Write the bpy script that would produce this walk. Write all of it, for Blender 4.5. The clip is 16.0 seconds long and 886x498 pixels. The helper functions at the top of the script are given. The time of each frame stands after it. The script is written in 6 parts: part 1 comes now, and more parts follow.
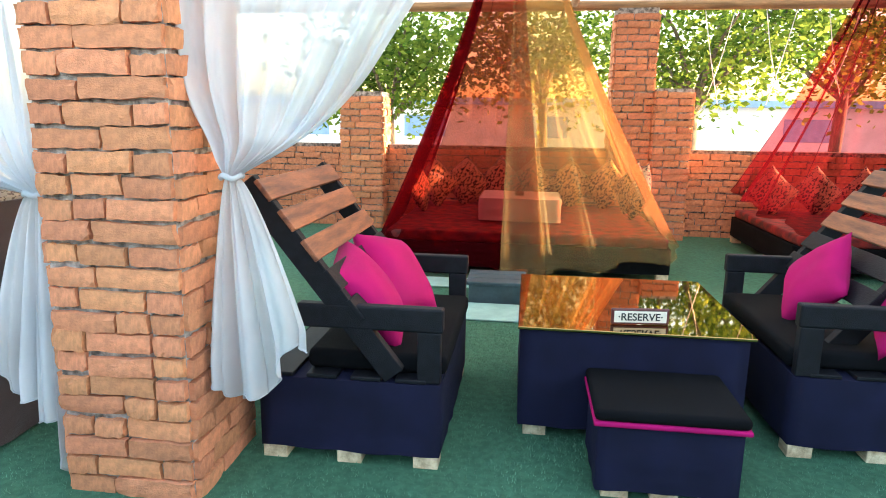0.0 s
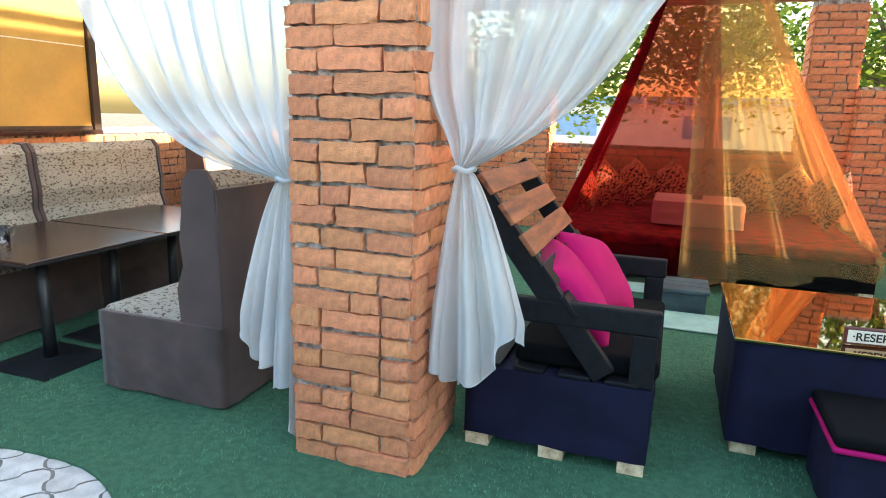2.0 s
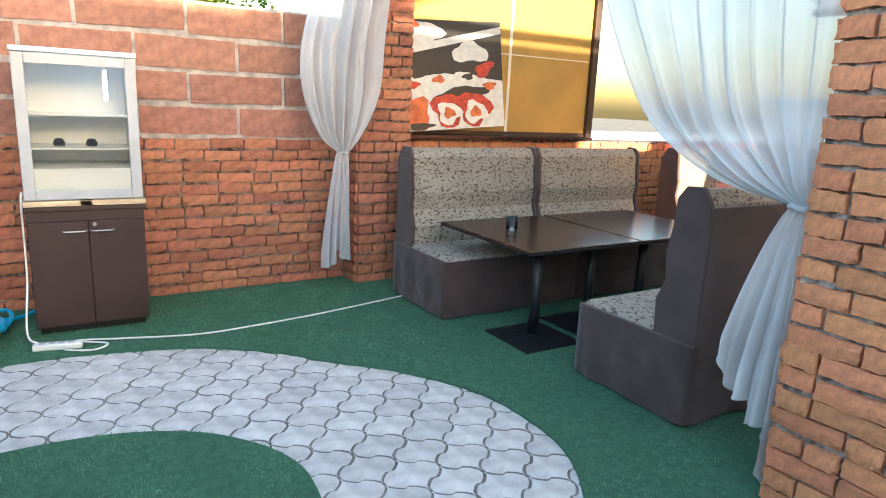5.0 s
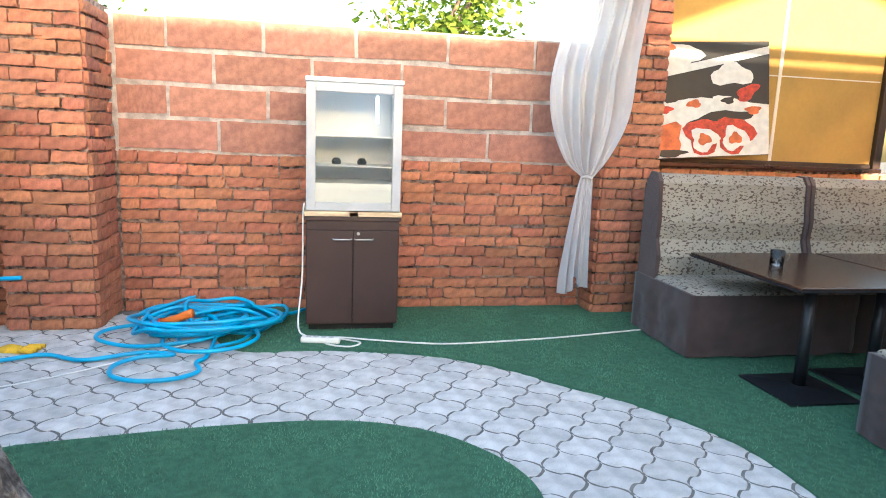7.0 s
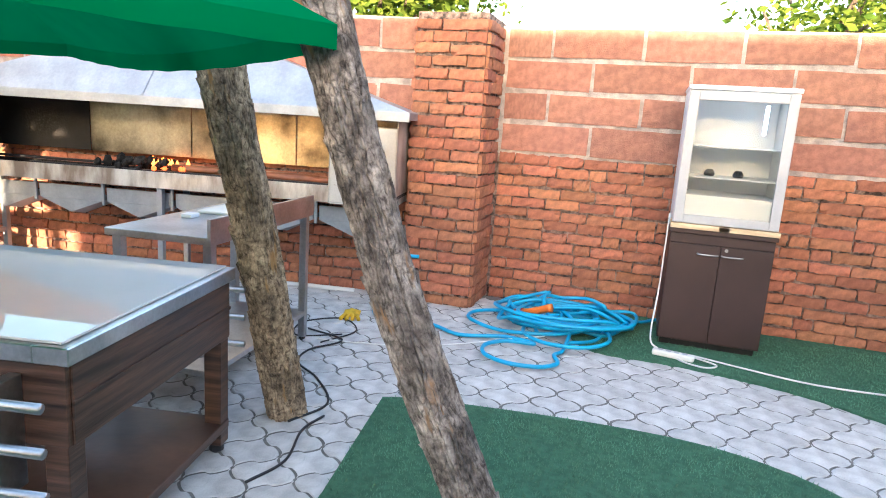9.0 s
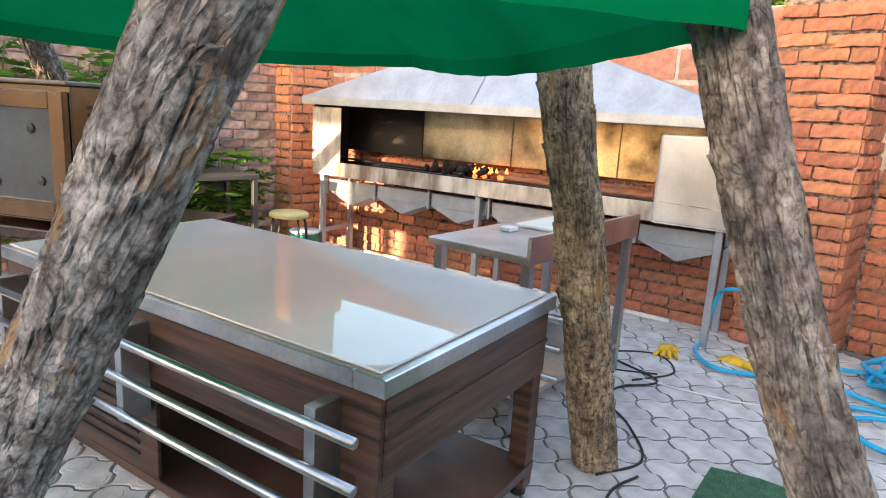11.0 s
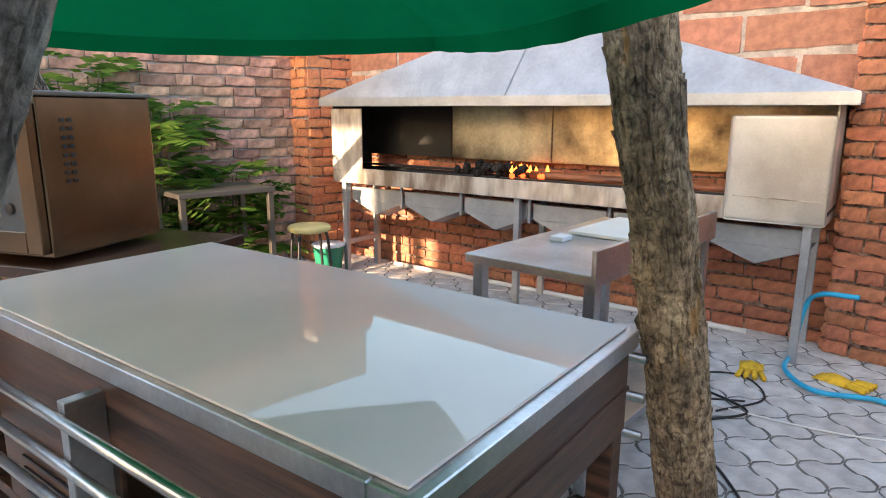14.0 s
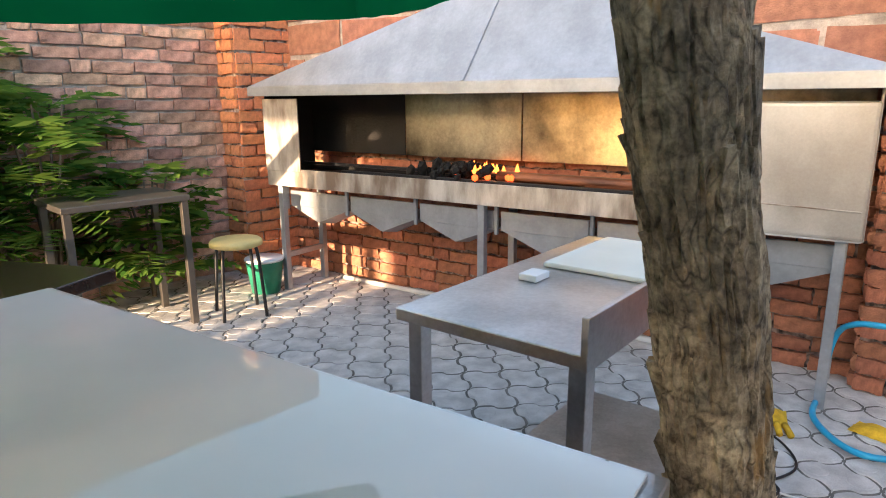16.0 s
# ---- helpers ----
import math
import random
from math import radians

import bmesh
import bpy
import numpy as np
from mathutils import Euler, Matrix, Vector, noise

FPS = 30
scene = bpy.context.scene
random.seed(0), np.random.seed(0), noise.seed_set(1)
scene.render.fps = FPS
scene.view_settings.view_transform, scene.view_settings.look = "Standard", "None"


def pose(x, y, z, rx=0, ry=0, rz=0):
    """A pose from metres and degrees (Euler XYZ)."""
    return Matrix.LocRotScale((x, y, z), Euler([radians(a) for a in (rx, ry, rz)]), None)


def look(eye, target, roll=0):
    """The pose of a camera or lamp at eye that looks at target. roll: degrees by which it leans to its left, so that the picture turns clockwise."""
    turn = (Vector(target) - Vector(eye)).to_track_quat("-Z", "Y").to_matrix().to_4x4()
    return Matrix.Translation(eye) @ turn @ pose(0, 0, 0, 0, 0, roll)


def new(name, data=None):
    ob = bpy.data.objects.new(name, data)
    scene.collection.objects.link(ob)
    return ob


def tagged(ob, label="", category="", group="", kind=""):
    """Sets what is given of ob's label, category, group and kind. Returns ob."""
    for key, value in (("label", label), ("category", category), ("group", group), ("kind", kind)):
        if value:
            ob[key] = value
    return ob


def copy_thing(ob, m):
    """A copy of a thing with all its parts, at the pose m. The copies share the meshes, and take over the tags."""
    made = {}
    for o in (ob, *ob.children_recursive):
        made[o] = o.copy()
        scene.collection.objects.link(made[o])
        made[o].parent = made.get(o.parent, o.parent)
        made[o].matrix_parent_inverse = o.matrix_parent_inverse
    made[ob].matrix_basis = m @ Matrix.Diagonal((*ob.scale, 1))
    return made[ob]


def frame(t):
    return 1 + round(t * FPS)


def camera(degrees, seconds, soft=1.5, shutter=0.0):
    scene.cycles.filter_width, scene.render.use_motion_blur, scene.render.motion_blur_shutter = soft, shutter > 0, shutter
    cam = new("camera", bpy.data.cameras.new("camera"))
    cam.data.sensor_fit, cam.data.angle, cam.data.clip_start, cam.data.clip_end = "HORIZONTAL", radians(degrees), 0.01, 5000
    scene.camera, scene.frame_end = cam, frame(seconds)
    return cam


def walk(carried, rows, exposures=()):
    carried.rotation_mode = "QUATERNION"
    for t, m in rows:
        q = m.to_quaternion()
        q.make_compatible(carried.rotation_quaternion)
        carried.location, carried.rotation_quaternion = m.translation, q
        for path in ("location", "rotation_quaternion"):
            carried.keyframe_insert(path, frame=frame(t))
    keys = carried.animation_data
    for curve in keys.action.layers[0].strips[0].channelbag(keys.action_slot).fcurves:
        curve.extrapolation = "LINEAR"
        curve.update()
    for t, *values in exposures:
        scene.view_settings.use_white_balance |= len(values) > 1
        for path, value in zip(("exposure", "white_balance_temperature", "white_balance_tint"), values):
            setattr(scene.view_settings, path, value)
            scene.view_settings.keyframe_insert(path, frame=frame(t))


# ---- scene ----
cam = camera(69.8, 16.0, 1.0)

EXPOSURES = [(0, 3.85, 6000, 11), (1, 3.8, 5900, 11), (3, 3.25, 5900, 11), (4.5, 3.1, 5700, 11), (8, 3.35, 5500, 13), (10, 3.35, 5900, 17), (12, 3.05, 6100, 18), (13.5, 2.98, 6100, 18), (15, 2.9, 6200, 18), (16, 2.9, 6200, 18)]
PATH = [
    (0, (0.003, -0.559, 1.502), (-0.253, 1.384, 1.105), 0.8),
    (0.5, (-0.088, -0.56, 1.508), (-0.388, 1.376, 1.106), 0.9),
    (1, (-0.173, -0.586, 1.503), (-0.563, 1.333, 1.096), 0.9),
    (1.5, (-0.25, -0.632, 1.488), (-0.748, 1.262, 1.084), 1.4),
    (2, (-0.334, -0.648, 1.486), (-0.994, 1.194, 1.075), 1.6),
    (2.5, (-0.394, -0.664, 1.49), (-1.274, 1.083, 1.072), 1.9),
    (3, (-0.427, -0.644, 1.484), (-1.536, 0.97, 1.076), 1.7),
    (3.5, (-0.459, -0.624, 1.484), (-1.789, 0.814, 1.077), 1.5),
    (4, (-0.496, -0.656, 1.49), (-1.968, 0.633, 1.076), 1.6),
    (4.5, (-0.498, -0.764, 1.546), (-2.069, 0.394, 1.109), 2.4),
    (7, (-0.573, -0.864, 1.384), (-2.508, -0.495, 1.04), 2.3),
    (7.5, (-0.573, -0.914, 1.397), (-2.537, -0.752, 1.051), 3.4),
    (8, (-0.555, -1.006, 1.392), (-2.52, -1.09, 1.03), 3.6),
    (8.5, (-0.522, -1.062, 1.407), (-2.453, -1.413, 1.021), 3.8),
    (9, (-0.499, -1.178, 1.411), (-2.372, -1.761, 1.02), 3.8),
    (9.5, (-0.57, -1.266, 1.39), (-2.32, -2.154, 1.003), 3.9),
    (10, (-0.709, -1.347, 1.381), (-2.3, -2.498, 1.001), 3.8),
    (12.5, (-0.801, -1.596, 1.429), (-2.111, -3.04, 0.985), 1.8),
    (13, (-0.825, -1.574, 1.427), (-2.107, -3.044, 0.983), 0.6),
    (13.5, (-0.829, -1.582, 1.425), (-2.18, -2.993, 0.992), 1.1),
    (14, (-1.126, -1.877, 1.357), (-2.458, -3.308, 0.933), 0.2),
    (14.5, (-1.602, -2.28, 1.28), (-2.927, -3.708, 0.828), 0.3),
    (15, (-1.751, -2.33, 1.28), (-3.071, -3.762, 0.826), 0.0),
    (15.5, (-1.751, -2.336, 1.36), (-3.108, -3.72, 0.869), -0.4),
    (16, (-1.75, -2.336, 1.36), (-3.133, -3.707, 0.903), -0.4),
]
walk(cam, [(t, look(eye, target, roll)) for t, eye, target, roll in PATH], EXPOSURES)

# ---------------------------------------------------------------- world and sun
SUN_ELEV, SUN_AZ = radians(7), radians(82)   # azimuth from +y towards +x, where the sun stands
world = bpy.data.worlds.new("world")
scene.world = world
world.use_nodes = True
wn = world.node_tree.nodes
sky = wn.new("ShaderNodeTexSky")
sky.sky_type, sky.sun_disc = "NISHITA", False
sky.sun_elevation, sky.sun_rotation = SUN_ELEV, SUN_AZ
sky.air_density, sky.dust_density, sky.ozone_density = 1.2, 2.5, 1.0
wn["Background"].inputs["Strength"].default_value = 0.15
world.node_tree.links.new(sky.outputs[0], wn["Background"].inputs["Color"])
sun = new("sun", bpy.data.lights.new("sun", "SUN"))
sun.data.energy, sun.data.angle, sun.data.color = 3.0, radians(0.6), (1.0, 0.72, 0.42)
sd = Vector((math.sin(SUN_AZ) * math.cos(SUN_ELEV), math.cos(SUN_AZ) * math.cos(SUN_ELEV), math.sin(SUN_ELEV)))
sun.matrix_world = look(sd * 30, (0, 0, 0))


# ---------------------------------------------------------------- materials
def mat(name, col, rough=0.7, metal=0.0, var=0.25, scale=6.0, bump=0.2, bscale=60.0, col2=None, rand=0.0, spec=0.5, coords="Object", stretch=(1, 1, 1), sheen=0.0):
    m = bpy.data.materials.new(name)
    m.use_nodes = True
    nt = m.node_tree
    N, L = nt.nodes, nt.links
    b = N["Principled BSDF"]
    b.inputs["Roughness"].default_value, b.inputs["Metallic"].default_value = rough, metal
    b.inputs["Specular IOR Level"].default_value = spec
    if sheen:
        b.inputs["Sheen Weight"].default_value = sheen
    tc = N.new("ShaderNodeTexCoord")
    mp = N.new("ShaderNodeMapping")
    mp.inputs["Scale"].default_value = stretch
    L.new(tc.outputs[coords], mp.inputs["Vector"])
    n1 = N.new("ShaderNodeTexNoise")
    n1.inputs["Scale"].default_value, n1.inputs["Detail"].default_value = scale, 6
    n2 = N.new("ShaderNodeTexNoise")
    n2.inputs["Scale"].default_value, n2.inputs["Detail"].default_value = bscale, 4
    L.new(mp.outputs[0], n1.inputs["Vector"])
    L.new(mp.outputs[0], n2.inputs["Vector"])
    ramp = N.new("ShaderNodeValToRGB")
    c2 = col2 or tuple(c * (1 - var) for c in col)
    hi = tuple(min(1, c * (1 + var * 0.5)) for c in col)
    ramp.color_ramp.elements[0].position, ramp.color_ramp.elements[1].position = 0.36, 0.66
    ramp.color_ramp.elements[0].color, ramp.color_ramp.elements[1].color = (*c2, 1), (*hi, 1)
    L.new(n1.outputs["Fac"], ramp.inputs["Fac"])
    out = ramp.outputs["Color"]
    mx = N.new("ShaderNodeMix")
    mx.data_type, mx.blend_type = "RGBA", "OVERLAY"
    mx.inputs[0].default_value = min(1, var * 1.2)
    L.new(out, mx.inputs[6])
    L.new(n2.outputs["Color"], mx.inputs[7])
    hsv0 = N.new("ShaderNodeHueSaturation")
    hsv0.inputs["Saturation"].default_value = 0.0
    L.new(n2.outputs["Color"], hsv0.inputs["Color"])
    L.new(hsv0.outputs[0], mx.inputs[7])
    out = mx.outputs[2]
    if rand:
        oi = N.new("ShaderNodeObjectInfo")
        hs = N.new("ShaderNodeHueSaturation")
        mr = N.new("ShaderNodeMapRange")
        mr.inputs["To Min"].default_value, mr.inputs["To Max"].default_value = 1 - rand, 1 + rand
        L.new(oi.outputs["Random"], mr.inputs["Value"])
        L.new(mr.outputs[0], hs.inputs["Value"])
        mh = N.new("ShaderNodeMapRange")
        mh.inputs["To Min"].default_value, mh.inputs["To Max"].default_value = 0.5 - rand * 0.035, 0.5 + rand * 0.035
        wv = N.new("ShaderNodeMath")
        wv.operation = "FRACT"
        ml = N.new("ShaderNodeMath")
        ml.operation = "MULTIPLY"
        ml.inputs[1].default_value = 7.31
        L.new(oi.outputs["Random"], ml.inputs[0])
        L.new(ml.outputs[0], wv.inputs[0])
        L.new(wv.outputs[0], mh.inputs["Value"])
        L.new(mh.outputs[0], hs.inputs["Hue"])
        L.new(out, hs.inputs["Color"])
        out = hs.outputs[0]
    L.new(out, b.inputs["Base Color"])
    if bump:
        bp = N.new("ShaderNodeBump")
        bp.inputs["Strength"].default_value, bp.inputs["Distance"].default_value = bump, 0.01
        L.new(n2.outputs["Fac"], bp.inputs["Height"])
        L.new(bp.outputs[0], b.inputs["Normal"])
    if not metal and rough > 0.3:
        rr = N.new("ShaderNodeMapRange")
        rr.inputs["To Min"].default_value, rr.inputs["To Max"].default_value = max(0.05, rough - 0.12), min(1, rough + 0.12)
        L.new(n1.outputs["Fac"], rr.inputs["Value"])
        L.new(rr.outputs[0], b.inputs["Roughness"])
    return m


def sheer(name, col, clear, trans=0.6, weave=900.0, fold=0.0):
    """Thin cloth: part see-through, part translucent, with a fine weave."""
    m = bpy.data.materials.new(name)
    m.use_nodes = True
    nt = m.node_tree
    N, L = nt.nodes, nt.links
    N.remove(N["Principled BSDF"])
    out = N["Material Output"]
    tr, df, tl = N.new("ShaderNodeBsdfTransparent"), N.new("ShaderNodeBsdfDiffuse"), N.new("ShaderNodeBsdfTranslucent")
    tr.inputs[0].default_value = (*[min(1, 0.35 + 0.65 * c / max(col)) for c in col], 1)
    tc = N.new("ShaderNodeTexCoord")
    ns = N.new("ShaderNodeTexNoise")
    ns.inputs["Scale"].default_value, ns.inputs["Detail"].default_value = 3.0, 8
    L.new(tc.outputs["Object"], ns.inputs["Vector"])
    rp = N.new("ShaderNodeValToRGB")
    rp.color_ramp.elements[0].position, rp.color_ramp.elements[1].position = 0.3, 0.7
    rp.color_ramp.elements[0].color = (*[c * 0.82 for c in col], 1)
    rp.color_ramp.elements[1].color = (*col, 1)
    L.new(ns.outputs["Fac"], rp.inputs["Fac"])
    L.new(rp.outputs[0], df.inputs[0])
    L.new(rp.outputs[0], tl.inputs[0])
    m1, m2 = N.new("ShaderNodeMixShader"), N.new("ShaderNodeMixShader")
    m1.inputs[0].default_value = trans
    L.new(df.outputs[0], m1.inputs[1])
    L.new(tl.outputs[0], m1.inputs[2])
    wv = N.new("ShaderNodeTexNoise")
    wv.inputs["Scale"].default_value = weave
    L.new(tc.outputs["Object"], wv.inputs["Vector"])
    mr = N.new("ShaderNodeMapRange")
    mr.inputs["To Min"].default_value, mr.inputs["To Max"].default_value = max(0, 1 - clear - 0.15), min(1, 1 - clear + 0.15)
    L.new(wv.outputs["Fac"], mr.inputs["Value"])
    L.new(mr.outputs[0], m2.inputs[0])
    L.new(tr.outputs[0], m2.inputs[1])
    L.new(m1.outputs[0], m2.inputs[2])
    L.new(m2.outputs[0], out.inputs["Surface"])
    return m


def glass_mat(name, tint=(0.95, 0.98, 0.97), clear=0.86, rough=0.02):
    m = bpy.data.materials.new(name)
    m.use_nodes = True
    nt = m.node_tree
    N, L = nt.nodes, nt.links
    N.remove(N["Principled BSDF"])
    tr, gl, mx, fr = N.new("ShaderNodeBsdfTransparent"), N.new("ShaderNodeBsdfGlossy"), N.new("ShaderNodeMixShader"), N.new("ShaderNodeFresnel")
    tr.inputs[0].default_value = (*tint, 1)
    gl.inputs["Roughness"].default_value = rough
    fr.inputs[0].default_value = 1.5
    ad = N.new("ShaderNodeMath")
    ad.operation = "ADD"
    ad.inputs[1].default_value = (1 - clear) * 0.5
    L.new(fr.outputs[0], ad.inputs[0])
    L.new(ad.outputs[0], mx.inputs[0])
    L.new(tr.outputs[0], mx.inputs[1])
    L.new(gl.outputs[0], mx.inputs[2])
    L.new(mx.outputs[0], N["Material Output"].inputs["Surface"])
    return m


def glow_mat(name, col, strength):
    m = bpy.data.materials.new(name)
    m.use_nodes = True
    b = m.node_tree.nodes["Principled BSDF"]
    b.inputs["Base Color"].default_value = (*col, 1)
    b.inputs["Emission Color"].default_value = (*col, 1)
    b.inputs["Emission Strength"].default_value = strength
    return m


def wood_mat(name, c1, c2, rough=0.45, scale=2.0, stretch=(1, 18, 18)):
    return mat(name, c2, rough, var=0.5, scale=scale, bump=0.15, bscale=scale * 6, col2=c1, stretch=stretch)


